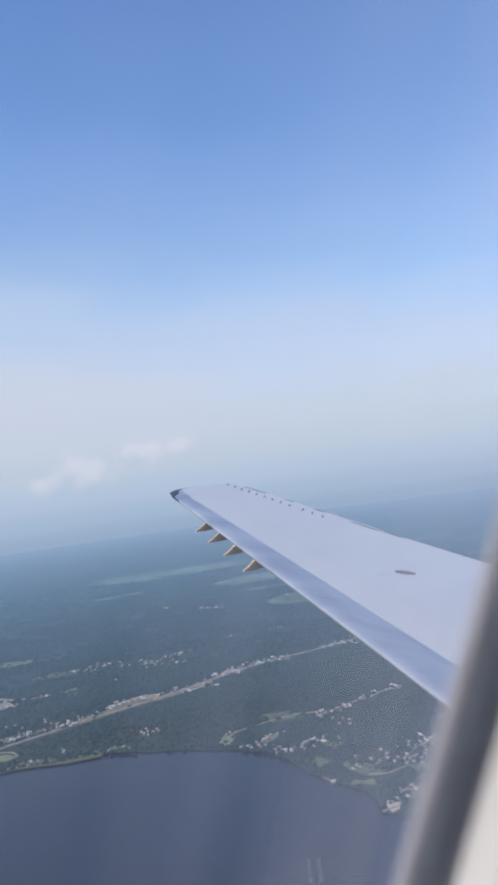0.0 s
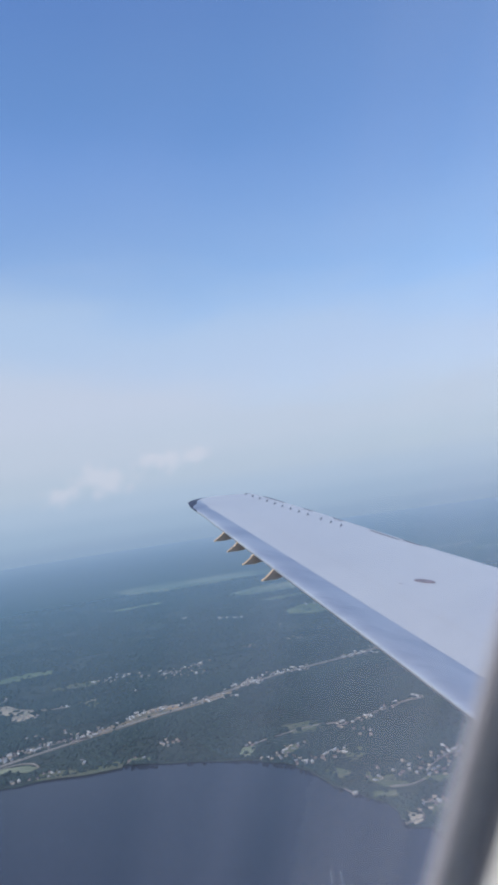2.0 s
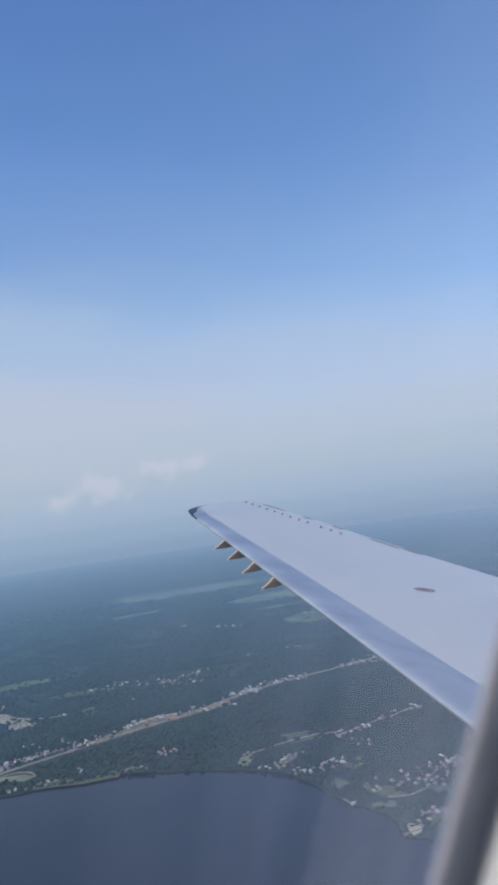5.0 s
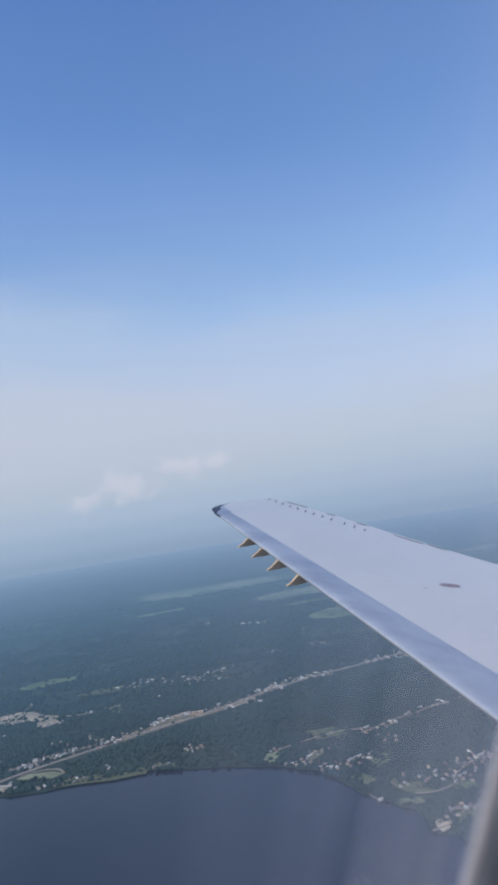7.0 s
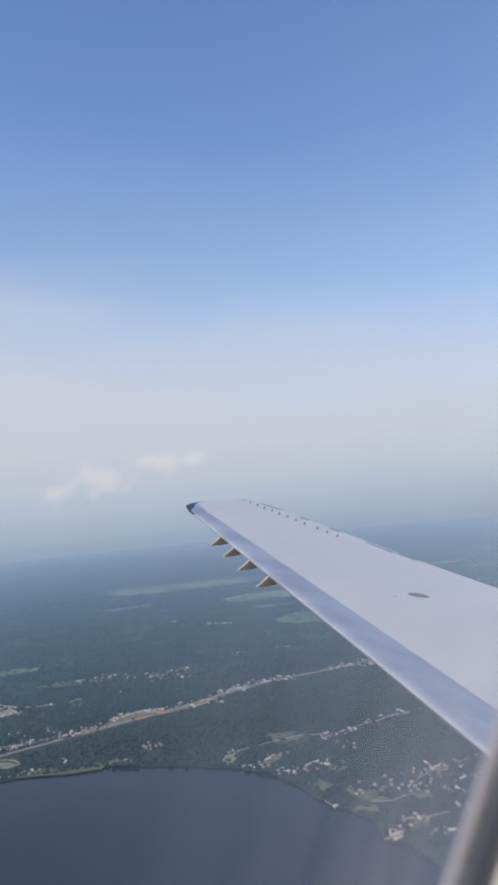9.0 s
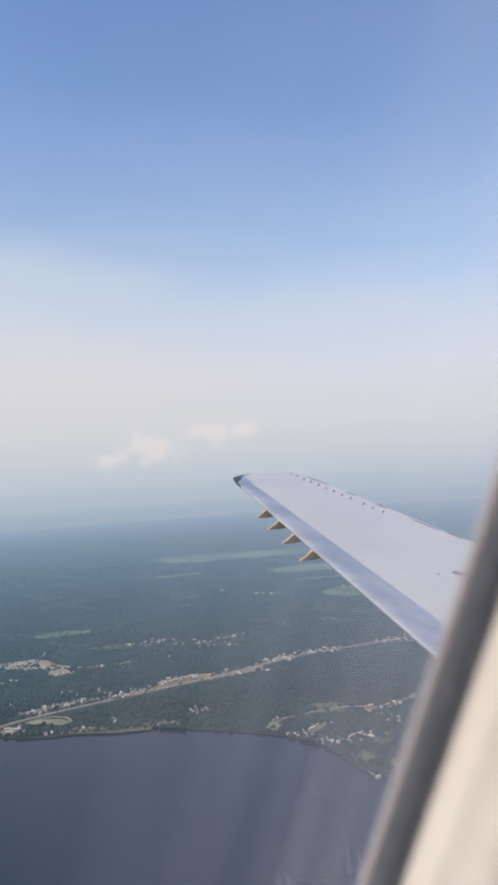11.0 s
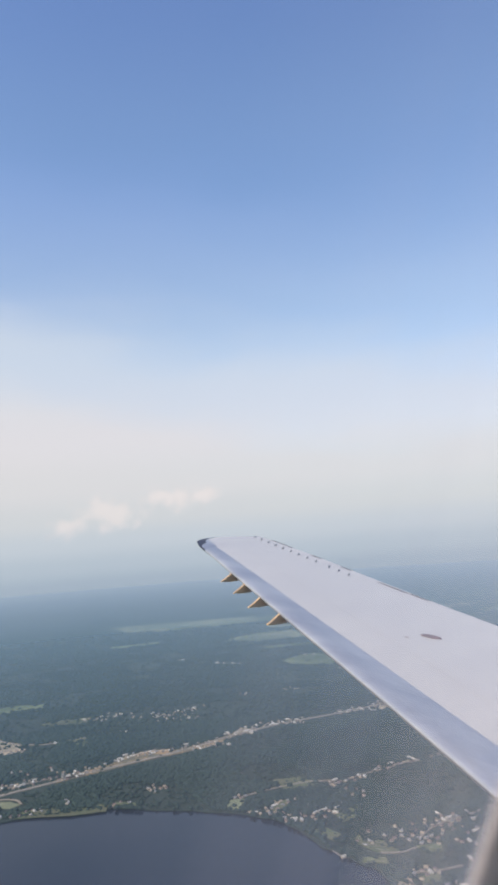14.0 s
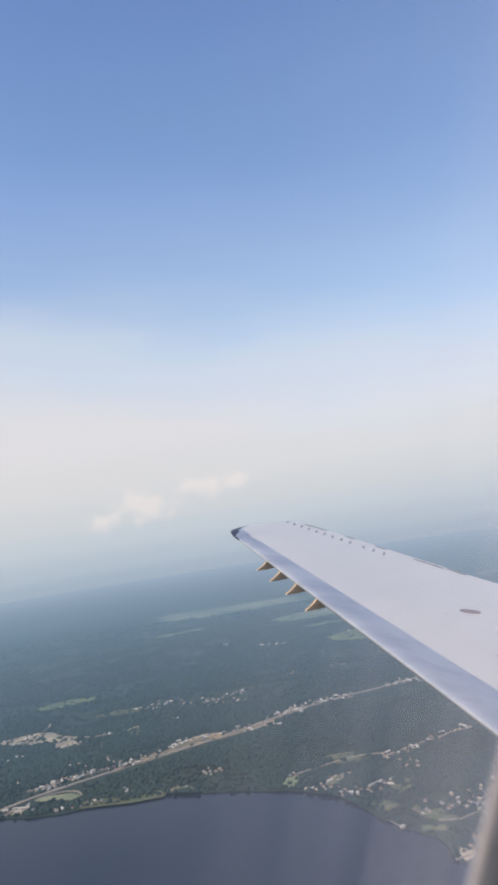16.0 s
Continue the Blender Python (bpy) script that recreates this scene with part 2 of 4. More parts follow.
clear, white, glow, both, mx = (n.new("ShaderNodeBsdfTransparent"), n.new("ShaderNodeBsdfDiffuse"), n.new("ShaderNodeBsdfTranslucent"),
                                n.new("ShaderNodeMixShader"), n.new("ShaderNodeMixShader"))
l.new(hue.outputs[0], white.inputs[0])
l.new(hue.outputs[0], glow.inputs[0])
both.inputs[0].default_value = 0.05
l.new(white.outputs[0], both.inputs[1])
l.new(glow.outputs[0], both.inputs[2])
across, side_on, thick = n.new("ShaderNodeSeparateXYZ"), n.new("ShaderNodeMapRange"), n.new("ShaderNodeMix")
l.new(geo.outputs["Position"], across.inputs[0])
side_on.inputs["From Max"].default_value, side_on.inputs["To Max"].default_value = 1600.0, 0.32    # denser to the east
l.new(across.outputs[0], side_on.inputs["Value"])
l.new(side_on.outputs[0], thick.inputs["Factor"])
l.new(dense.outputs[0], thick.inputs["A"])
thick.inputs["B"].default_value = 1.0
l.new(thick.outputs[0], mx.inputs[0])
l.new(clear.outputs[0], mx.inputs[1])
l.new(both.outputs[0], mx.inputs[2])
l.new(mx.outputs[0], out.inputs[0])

# window pane: clear, a little gloss, glare painted as a translucent veil in upright streaks
pane_glass = bpy.data.materials.new("pane_glass")
pane_glass.use_nodes = True
n, l = pane_glass.node_tree.nodes, pane_glass.node_tree.links
n.clear()
out, clear, gloss, veil = (n.new("ShaderNodeOutputMaterial"), n.new("ShaderNodeBsdfTransparent"), n.new("ShaderNodeBsdfGlossy"),
                           n.new("ShaderNodeBsdfTranslucent"))
gloss.inputs["Roughness"].default_value = 0.02
veil.inputs[0].default_value = (1.0, 0.87, 0.90, 1)
fres, m1, m2 = n.new("ShaderNodeFresnel"), n.new("ShaderNodeMixShader"), n.new("ShaderNodeMixShader")
fres.inputs[0].default_value = 1.2
tc, mp, ns = n.new("ShaderNodeTexCoord"), n.new("ShaderNodeMapping"), n.new("ShaderNodeTexNoise")
mp.inputs["Scale"].default_value = (60, 60, 3)
ns.inputs["Scale"].default_value, ns.inputs["Detail"].default_value = 1.0, 3
l.new(tc.outputs["Object"], mp.inputs[0])
l.new(mp.outputs[0], ns.inputs[0])
sp = n.new("ShaderNodeSeparateXYZ")
l.new(tc.outputs["Object"], sp.inputs[0])
aft = n.new("ShaderNodeMapRange")
aft.inputs["From Min"].default_value, aft.inputs["From Max"].default_value = 0.04, 0.24
aft.inputs["To Min"].default_value, aft.inputs["To Max"].default_value = 0.010, 0.195
l.new(sp.outputs[0], aft.inputs["Value"])
rr = ramp_of(n, [(0.3, (0.5, 0.5, 0.5)), (0.7, (1, 1, 1))])
l.new(ns.outputs[0], rr.inputs[0])
amount = n.new("ShaderNodeMath")
amount.operation = "MULTIPLY"
l.new(rr.outputs[0], amount.inputs[0])
l.new(aft.outputs[0], amount.inputs[1])
high, far_aft, patch, whole = n.new("ShaderNodeMapRange"), n.new("ShaderNodeMapRange"), n.new("ShaderNodeMath"), n.new("ShaderNodeMath")
high.interpolation_type = far_aft.interpolation_type = "SMOOTHSTEP"
high.inputs["From Min"].default_value, high.inputs["From Max"].default_value = 0.0, 0.10
far_aft.inputs["From Min"].default_value, far_aft.inputs["From Max"].default_value = 0.13, 0.23
far_aft.inputs["To Max"].default_value = 0.20          # more glare painted into the upper rear corner
l.new(sp.outputs[2], high.inputs["Value"])
l.new(sp.outputs[0], far_aft.inputs["Value"])
patch.operation = whole.operation = "MULTIPLY_ADD"
l.new(high.outputs[0], patch.inputs[0])
l.new(far_aft.outputs[0], patch.inputs[1])
patch.inputs[2].default_value = 0.0
l.new(patch.outputs[0], whole.inputs[0])
l.new(rr.outputs[0], whole.inputs[1])
l.new(amount.outputs[0], whole.inputs[2])
l.new(whole.outputs[0], m1.inputs[0])
l.new(clear.outputs[0], m1.inputs[1])
l.new(veil.outputs[0], m1.inputs[2])
l.new(fres.outputs[0], m2.inputs[0])
l.new(m1.outputs[0], m2.inputs[1])
l.new(gloss.outputs[0], m2.inputs[2])
l.new(m2.outputs[0], out.inputs[0])


# ---- building helpers ----
def mesh_of(name, verts, faces, mat, smooth=False):
    me = bpy.data.meshes.new(name)
    me.from_pydata([tuple(v) for v in verts], [], [tuple(f) for f in faces])
    me.materials.append(mat)
    if smooth:
        me.polygons.foreach_set("use_smooth", [True] * len(me.polygons))
    me.update()
    return me


def part(name, data, parent, label="", m=None):
    ob = new(name, data)
    ob.parent = parent
    if m is not None:
        ob.matrix_basis = m
    return tagged(ob, label) if label else ob


def from_bm(name, bm, mat, smooth=False):
    me = bpy.data.meshes.new(name)
    bmesh.ops.recalc_face_normals(bm, faces=bm.faces)
    bm.to_mesh(me)
    bm.free()
    me.materials.append(mat)
    if smooth:
        me.polygons.foreach_set("use_smooth", [True] * len(me.polygons))
    return me


def box_bm(x0, x1, y0, y1, z0, z1, bevel=0.0, bm=None):
    bm = bm or bmesh.new()
    vs = [bm.verts.new((x, y, z)) for x in (x0, x1) for y in (y0, y1) for z in (z0, z1)]
    for f in ((0, 1, 3, 2), (4, 6, 7, 5), (0, 4, 5, 1), (2, 3, 7, 6), (0, 2, 6, 4), (1, 5, 7, 3)):
        bm.faces.new([vs[i] for i in f])
    if bevel:
        bmesh.ops.bevel(bm, geom=list(bm.edges), offset=bevel, segments=2, affect="EDGES")
    return bm


def dense_line(points, step, wobble=0.0, seed=0):
    """Points every step metres along a line, set off sideways by noise."""
    out = []
    for (x0, y0), (x1, y1) in zip(points, points[1:]):
        d = math.hypot(x1 - x0, y1 - y0)
        k = max(1, int(d / step))
        for i in range(k):
            out.append((x0 + (x1 - x0) * i / k, y0 + (y1 - y0) * i / k))
    out.append(points[-1])
    if wobble:
        out = [(x + wobble * noise.noise((x * 0.02, y * 0.02, seed)) + 0.4 * wobble * noise.noise((x * 0.08, y * 0.08, seed + 5)),
                y + wobble * noise.noise((x * 0.02, y * 0.02, seed + 9)) + 0.4 * wobble * noise.noise((x * 0.08, y * 0.08, seed + 3)))
               for x, y in out]
    return out


def smooth_line(points, rounds=2):
    for _ in range(rounds):
        nxt = [points[0]]
        for (x0, y0), (x1, y1) in zip(points, points[1:]):
            nxt += [(0.75 * x0 + 0.25 * x1, 0.75 * y0 + 0.25 * y1), (0.25 * x0 + 0.75 * x1, 0.25 * y0 + 0.75 * y1)]
        points = nxt + [points[-1]]
    return points


def ribbon(points, width, z):
    """Upper face of a road as verts and faces."""
    vs, fs = [], []
    for i, (x, y) in enumerate(points):
        a, c = points[max(0, i - 1)], points[min(len(points) - 1, i + 1)]
        dx, dy = c[0] - a[0], c[1] - a[1]
        d = math.hypot(dx, dy) or 1
        nx, ny = -dy / d * width / 2, dx / d * width / 2
        vs += [(x + nx, y + ny, z), (x - nx, y - ny, z)]
        if i:
            fs.append((2 * i - 2, 2 * i - 1, 2 * i + 1, 2 * i))
    return vs, fs


def inside(x, y, poly):
    hit = False
    for (x0, y0), (x1, y1) in zip(poly, poly[1:] + poly[:1]):
        if (y0 > y) != (y1 > y) and x < (x1 - x0) * (y - y0) / (y1 - y0) + x0:
            hit = not hit
    return hit


# ---- ground, lake, haze sheet ----
SHORE = [(-4780, 1700), (-2600, 1500), (-1100, 1290), (-414, 937), (-363, 903), (-323, 871), (-273, 852), (-240, 833), (-211, 821), (-201, 819), (-176, 813), (-149, 810), (-97, 817), (-71, 817), (-39, 824), (2, 821), (31, 814), (60, 810), (100, 799), (114, 794), (128, 781), (149, 769), (167, 750), (184, 727), (192, 706), (208, 685), (216, 674), (228, 667), (233, 655), (232, 623), (249, 615), (259, 596), (272, 573), (298, 544), (1500, 350), (3200, 200), (4880, 100)]
shore = dense_line(smooth_line(SHORE, 1), 9, 9.0, 2)
RIM, HAZE_RIM = 4900, 4800
for i in range(1, len(shore)):
    shore[i] = (max(shore[i][0], shore[i - 1][0] + 0.02), shore[i][1])
rim = [(x, math.sqrt(RIM ** 2 - x ** 2)) for x, y in shore]
land_outline = shore + rim[::-1]
k = len(shore)
vs = [(x, y, 1.2) for x, y in shore] + [(x, y, -1.5) for x, y in shore] + [(x, y, 1.2) for x, y in rim]
fs = [(i, i + 1, 2 * k + i + 1, 2 * k + i) for i in range(k - 1)] + [(k + i, k + i + 1, i + 1, i) for i in range(k - 1)]
ground = tagged(new("ground", mesh_of("ground", vs, fs, forest_floor)), "flat dark green wooded land reaching the hazy horizon", "ground", kind="structure")

lake_rim = [((RIM - 60) * math.cos(i * math.tau / 96), (RIM - 60) * math.sin(i * math.tau / 96), 0) for i in range(96)]
lake = tagged(new("lake", mesh_of("lake", lake_rim, [range(96)], lake_water)), "dark blue lake water with a light chop", "lake", kind="structure")
# sheet whose colour and opacity stand in for aerial haze
haze_ring = [(60 + r * math.cos(i * math.tau / 96), 30 + r * math.sin(i * math.tau / 96), 14) for r in (60, 1000, 2500, HAZE_RIM) for i in range(96)]
haze_faces = [(96 * k + i, 96 * k + (i + 1) % 96, 96 * k + 96 + (i + 1) % 96, 96 * k + 96 + i) for k in range(3) for i in range(96)]
mist_layer = tagged(new("mist_layer", mesh_of("mist_layer", haze_ring, haze_faces, painted_haze)), "thin pale blue sheet with haze painted in, over the far land", "haze", kind="stuff")


# ---- fields, clearings, roads ----
cleared = []


def field(name, outline, mat, label, z=1.6, wobble=8.0):
    pts = dense_line(outline + outline[:1], 25, wobble, len(cleared))[:-1]
    cleared.append((pts, 0.35 if mat is lawn else 0.12 if mat is sand else 0.05))
    z += 0.007 * len(cleared)               # no two fields in one plane
    bm = bmesh.new()
    up = [bm.verts.new((x, y, z)) for x, y in pts]
    dn = [bm.verts.new((x, y, 1.0)) for x, y in pts]
    bm.faces.new(up)
    for i in range(len(up)):
        j = (i + 1) % len(up)
        bm.faces.new((up[i], dn[i], dn[j], up[j]))
    bmesh.ops.triangulate(bm, faces=[f for f in bm.faces if len(f.verts) > 4])
    return tagged(new(name, from_bm(name, bm, mat)), label, name.replace("_", " "), kind="structure")


field("sand_clearing", [(-329, 1103), (-314, 1124), (-277, 1139), (-256, 1127), (-228, 1102), (-200, 1085), (-207, 1064), (-246, 1085), (-261, 1073), (-290, 1085), (-315, 1094)], sand, "pale sandy clearing among the trees")
field("sandy_yard", [(-223, 1064), (-201, 1077), (-193, 1061), (-202, 1040), (-215, 1044)], sand, "reddish sandy yard beside the clearing")
field("beach", [(-268, 853), (-249, 857), (-233, 863), (-232, 846), (-229, 832), (-251, 842)], sand, "brown sandy flat on the lake shore")
field("grass_verge", [(-167, 850), (-156, 862), (-132, 865), (-114, 851), (-122, 840), (-146, 849), (-159, 842)], stubble, "dry grassy loop beside the bridge road")
field("grass_verge", [(-109, 813), (-85, 825), (-45, 833), (-15, 832), (-14, 819), (-51, 814), (-83, 812)], lawn, "green grassy strip along the shore")
field("field", [(-423, 2461), (-280, 2489), (-84, 2507), (55, 2510), (75, 2359), (-76, 2295), (-201, 2276), (-329, 2308)], stubble, "long pale green field far off in haze")
field("field", [(54, 2453), (212, 2486), (225, 2405), (91, 2367)], meadow, "thin hazy green field")
field("field", [(-302, 1999), (-178, 2034), (-175, 1996), (-282, 1970)], meadow, "faint green clearing in the woods")
field("field", [(0, 1991), (98, 2087), (198, 2095), (341, 2161), (435, 2113), (540, 2098), (407, 1972), (276, 1928), (184, 1933), (77, 1919)], stubble, "long pale field in haze")
field("field", [(104, 2231), (264, 2236), (276, 2185), (119, 2180)], stubble, "thin pale field in haze")
field("field", [(88, 1818), (266, 1851), (291, 1821), (115, 1790)], meadow, "thin hazy green field")
field("field", [(146, 1618), (187, 1657), (222, 1670), (263, 1636), (321, 1596), (359, 1565), (272, 1529), (213, 1544), (165, 1564)], meadow, "bright green meadow edged by woods")
field("field", [(364, 1588), (467, 1616), (568, 1650), (557, 1617), (430, 1575), (351, 1555)], stubble, "thin pale field in haze")
field("field", [(377, 1896), (437, 1962), (531, 1906), (576, 1856), (473, 1854)], meadow, "hazy green field")
field("field", [(458, 1792), (558, 1794), (618, 1781), (599, 1724), (495, 1719)], meadow, "hazy green field")
field("field", [(288, 1801), (373, 1797), (350, 1752), (281, 1752)], stubble, "pale field in haze")
field("field", [(628, 2413), (773, 2453), (768, 2404), (621, 2349)], sand, "thin bare pinkish field in haze")
field("field", [(732, 2286), (833, 2290), (800, 2197), (713, 2198)], stubble, "pale field in haze")
field("field", [(309, 2466), (504, 2465), (511, 2403), (318, 2387)], stubble, "far pale field")
field("field", [(333, 2865), (475, 2904), (463, 2829), (346, 2782)], sand, "thin bare pinkish field in haze")
field("field", [(524, 2676), (673, 2679), (664, 2600), (527, 2582)], meadow, "far hazy field")
field("field", [(779, 2755), (951, 2750), (921, 2660), (767, 2635)], stubble, "far pale field")
field("field", [(-29, 2827), (174, 2861), (193, 2802), (-6, 2746)], meadow, "far hazy field")
field("field", [(-347, 1310), (-307, 1341), (-258, 1339), (-248, 1308), (-295, 1292), (-338, 1279)], meadow, "faint green clearing in the woods")
field("field", [(-213, 1194), (-180, 1218), (-141, 1220), (-142, 1191), (-183, 1175)], lawn, "dim green clearing by the sandy lane")
field("field", [(-308, 889), (-287, 891), (-267, 884), (-281, 871), (-301, 866)], lawn, "dim green clearing near the shore")
field("field", [(323, 1256), (368, 1293), (372, 1270), (330, 1227)], lawn, "dim green clearing among the houses")
field("field", [(342, 1226), (427, 1285), (494, 1328), (477, 1280), (400, 1228)], stubble, "pale field beside the far houses")
field("sandy_yard", [(420, 1312), (470, 1351), (494, 1358), (480, 1324), (429, 1290)], sand, "sandy yards among the far houses")
field("sandy_yard", [(289, 1165), (317, 1193), (315, 1172), (290, 1146)], sand, "sandy yards among the far houses")
field("sandy_yard", [(83, 1072), (99, 1090), (112, 1086), (97, 1065)], sand, "bare sandy yards beside the highway")
field("sandy_yard", [(-45, 993), (-17, 1015), (9, 1017), (6, 1000), (-26, 981)], sand, "bare sandy yards beside the highway")
field("sandy_yard", [(47, 1024), (70, 1039), (72, 1022), (54, 1011)], sand, "bare sandy yards beside the highway")
field("sandy_verge", [(-108, 913), (-84, 940), (-52, 968), (-30, 996), (-8, 1012), (14, 1013), (44, 1029), (62, 1046), (97, 1082), (101, 1071), (78, 1044), (46, 1008), (4, 982), (-50, 946), (-94, 913)], tan_verge, "broad tan sandy verges along the highway")
field("sandy_yard", [(-186, 832), (-170, 840), (-164, 827), (-178, 820)], sand, "sandy yard by the bridge head")
field("lawn", [(217, 708), (231, 713), (241, 715), (241, 698), (248, 690), (246, 687), (232, 689), (224, 700)], lawn, "yellow-green lawns by the shore")
field("lawn", [(214, 681), (231, 684), (231, 674), (219, 673), (214, 674)], lawn, "green lawns by the shore")
field("sandy_yard", [(239, 646), (248, 638), (248, 630), (243, 627), (240, 635)], sand, "bare sandy point on the shore")
field("lawn", [(256, 648), (268, 649), (272, 631), (267, 624), (256, 633)], lawn, "dry lawn by the shore")
field("lawn", [(259, 699), (277, 703), (276, 689), (263, 685)], lawn, "dry lawn among the shore houses")
field("sandy_yard", [(97, 823), (112, 830), (117, 815), (115, 801), (101, 805)], stubble, "pale dry yard at the end of the country road")
field("lawn", [(144, 809), (160, 816), (163, 803), (150, 790)], lawn, "dry lawns among the shore houses")
field("lawn", [(177, 740), (190, 744), (199, 730), (193, 719), (184, 729)], lawn, "dry lawn by the shore")
field("lawn", [(213, 722), (221, 727), (221, 714), (215, 712)], lawn, "dry lawn by the shore")
field("grass_verge", [(-109, 827), (-81, 830), (-61, 832), (-59, 826), (-79, 823), (-98, 821)], lawn, "green grassy strip along the shore")
field("grass_verge", [(-42, 835), (-16, 838), (7, 835), (8, 826), (-17, 827)], lawn, "green grassy strip along the shore")
field("field", [(-211, 1193), (-175, 1204), (-139, 1208), (-136, 1186), (-175, 1176)], lawn, "faint green clearing in the woods")
field("field", [(-142, 1096), (-126, 1109), (-100, 1071), (-103, 1044), (-125, 1063)], lawn, "dim clearing at the end of the sandy lane")
field("field", [(147, 877), (181, 878), (186, 847), (156, 840)], lawn, "dim green clearing beside the country road")
field("field", [(205, 783), (227, 794), (228, 764), (208, 752)], lawn, "dim green clearing near the shore")

roads = []


def road(points, width, label, mat=asphalt, z=2.0):
    pts = dense_line(smooth_line(points, 2), 10)
    roads.append((pts, width))
    vs, fs = ribbon(pts, width, z)
    k = len(vs)
    vs += [(x, y, 1.0) for x, y, _ in vs]
    fs += [(i, i + 2, k + i + 2, k + i) for i in range(0, k - 2, 2)] + [(i + 2, i, k + i, k + i + 2) for i in range(1, k - 2, 2)]
    return tagged(new("road", mesh_of("road", vs, fs, mat)), label, "road", kind="structure")


road([(-202, 831), (-182, 854), (-161, 873), (-136, 892), (-96, 920), (-65, 944), (-101, 921), (-58, 951), (-1, 986), (42, 1016), (91, 1066), (151, 1106), (232, 1141), (310, 1187), (394, 1260)], 6.5, "pale highway running on from the bridge through the town")
road([(-339, 1100), (-308, 1117), (-261, 1126), (-228, 1102), (-200, 1085), (-171, 1078), (-148, 1084), (-117, 1100)], 3.1, "sandy lane along the clearing")
road([(-188, 883), (-166, 896), (-140, 913), (-109, 931)], 2.5, "pale frontage road beside the highway")
road([(-165, 858), (-147, 871), (-125, 868), (-114, 851)], 2.2, "sandy loop lane by the bridge head")
road([(201, 851), (236, 877), (269, 895), (309, 918), (360, 946)], 2.5, "pale country road along a row of houses")
road([(357, 1400), (391, 1339), (439, 1322), (494, 1328)], 3.1, "pale country road between the fields")
road([(585, 2001), (624, 1964), (696, 1901)], 5, "pale far road in haze")
road([(-274, 1144), (-272, 1172), (-279, 1184)], 2.5, "sandy track out of the clearing")
road([(112, 831), (132, 846), (156, 857), (181, 866), (205, 865)], 2.5, "pale country road along the woods")
road([(233, 625), (241, 628), (248, 630), (249, 640)], 1.6, "pale lane on the shore point")
road([(265, 710), (275, 727), (291, 742), (311, 751), (341, 772)], 2.2, "pale lane lined with houses")
road([(232, 691), (248, 688), (261, 696)], 1.6, "pale lane between the lawns")
road([(250, 655), (267, 654), (289, 661)], 1.6, "pale lane by the shore houses")

# ---- the bridge ----
bridge_line = dense_line([(-400, 580), (-336, 659), (-263, 760), (-236, 793), (-202, 831)], 30)
bridge = tagged(new("bridge"), "long low concrete highway bridge over the lake", "bridge")
bridge.location = (*bridge_line[0], 0)
ox, oy = bridge_line[0]
local = [(x - ox, y - oy) for x, y in bridge_line]
deck_half = 7.5
vs, fs = [], []
upper, fs0 = ribbon(local, deck_half * 2, 7.0)
k = len(upper)
vs = upper + [(x, y, 5.6) for x, y, _ in upper]
fs = list(fs0) + [(f[3] + k, f[2] + k, f[1] + k, f[0] + k) for f in fs0]
fs += [(i, i + 2, k + i + 2, k + i) for i in range(0, k - 2, 2)] + [(i + 2, i, k + i, k + i + 2) for i in range(1, k - 2, 2)]
part("deck", mesh_of("deck", vs, fs, concrete), bridge)
lane_v, lane_f = ribbon(local, 12.5, 7.03)
part("roadway", mesh_of("roadway", lane_v, lane_f, asphalt), bridge, "sun-bleached grey-brown roadway")
for sgn in (-1, 1):
    line = []
    for i, (x, y) in enumerate(local):
        a, c = local[max(0, i - 1)], local[min(len(local) - 1, i + 1)]
        d = math.hypot(c[0] - a[0], c[1] - a[1])
        line.append((x - (c[1] - a[1]) / d * sgn * (deck_half - 0.3), y + (c[0] - a[0]) / d * sgn * (deck_half - 0.3)))
    rv, rf = ribbon(line, 0.5, 8.1)
    k = len(rv)
    rv += [(x, y, 6.9) for x, y, _ in rv]
    rf = list(rf) + [(i, i + 2, k + i + 2, k + i) for i in range(0, k - 2, 2)] + [(i + 2, i, k + i, k + i + 2) for i in range(1, k - 2, 2)]
    part("parapet", mesh_of("parapet", rv, rf, concrete), bridge)
pier_mesh = from_bm("pier", box_bm(-4.5, 4.5, -0.7, 0.7, -2, 5.7, 0.2), concrete)
for (x0, y0), (x1, y1) in zip(local, local[1:]):
    part("pier", pier_mesh, bridge, m=Matrix.Translation((x0, y0, 0)) @ Matrix.Rotation(math.atan2(y1 - y0, x1 - x0) + math.pi / 2, 4, "Z"))


# ---- houses and sheds ----
def house(long, wide, high, roof_mat, label, name="house"):
    ob = tagged(new(name), label, "house" if name == "house" else "warehouse", group="lakeside town" if name == "house" else "roadside buildings")
    part("wall", from_bm("wall", box_bm(-long / 2, long / 2, -wide / 2, wide / 2, 0, high), wall_pale), ob)
    e, r = 0.3, high + wide * 0.30
    vs = [(-long / 2 - e, -wide / 2 - e, high - 0.15), (long / 2 + e, -wide / 2 - e, high - 0.15), (long / 2 + e, wide / 2 + e, high - 0.15),
          (-long / 2 - e, wide / 2 + e, high - 0.15), (-long / 2 - e, 0, r), (long / 2 + e, 0, r)]
    part("roof", mesh_of("roof", vs, [(0, 1, 5, 4), (2, 3, 4, 5), (1, 2, 5), (3, 0, 4), (3, 2, 1, 0)], roof_mat), ob)
    return ob


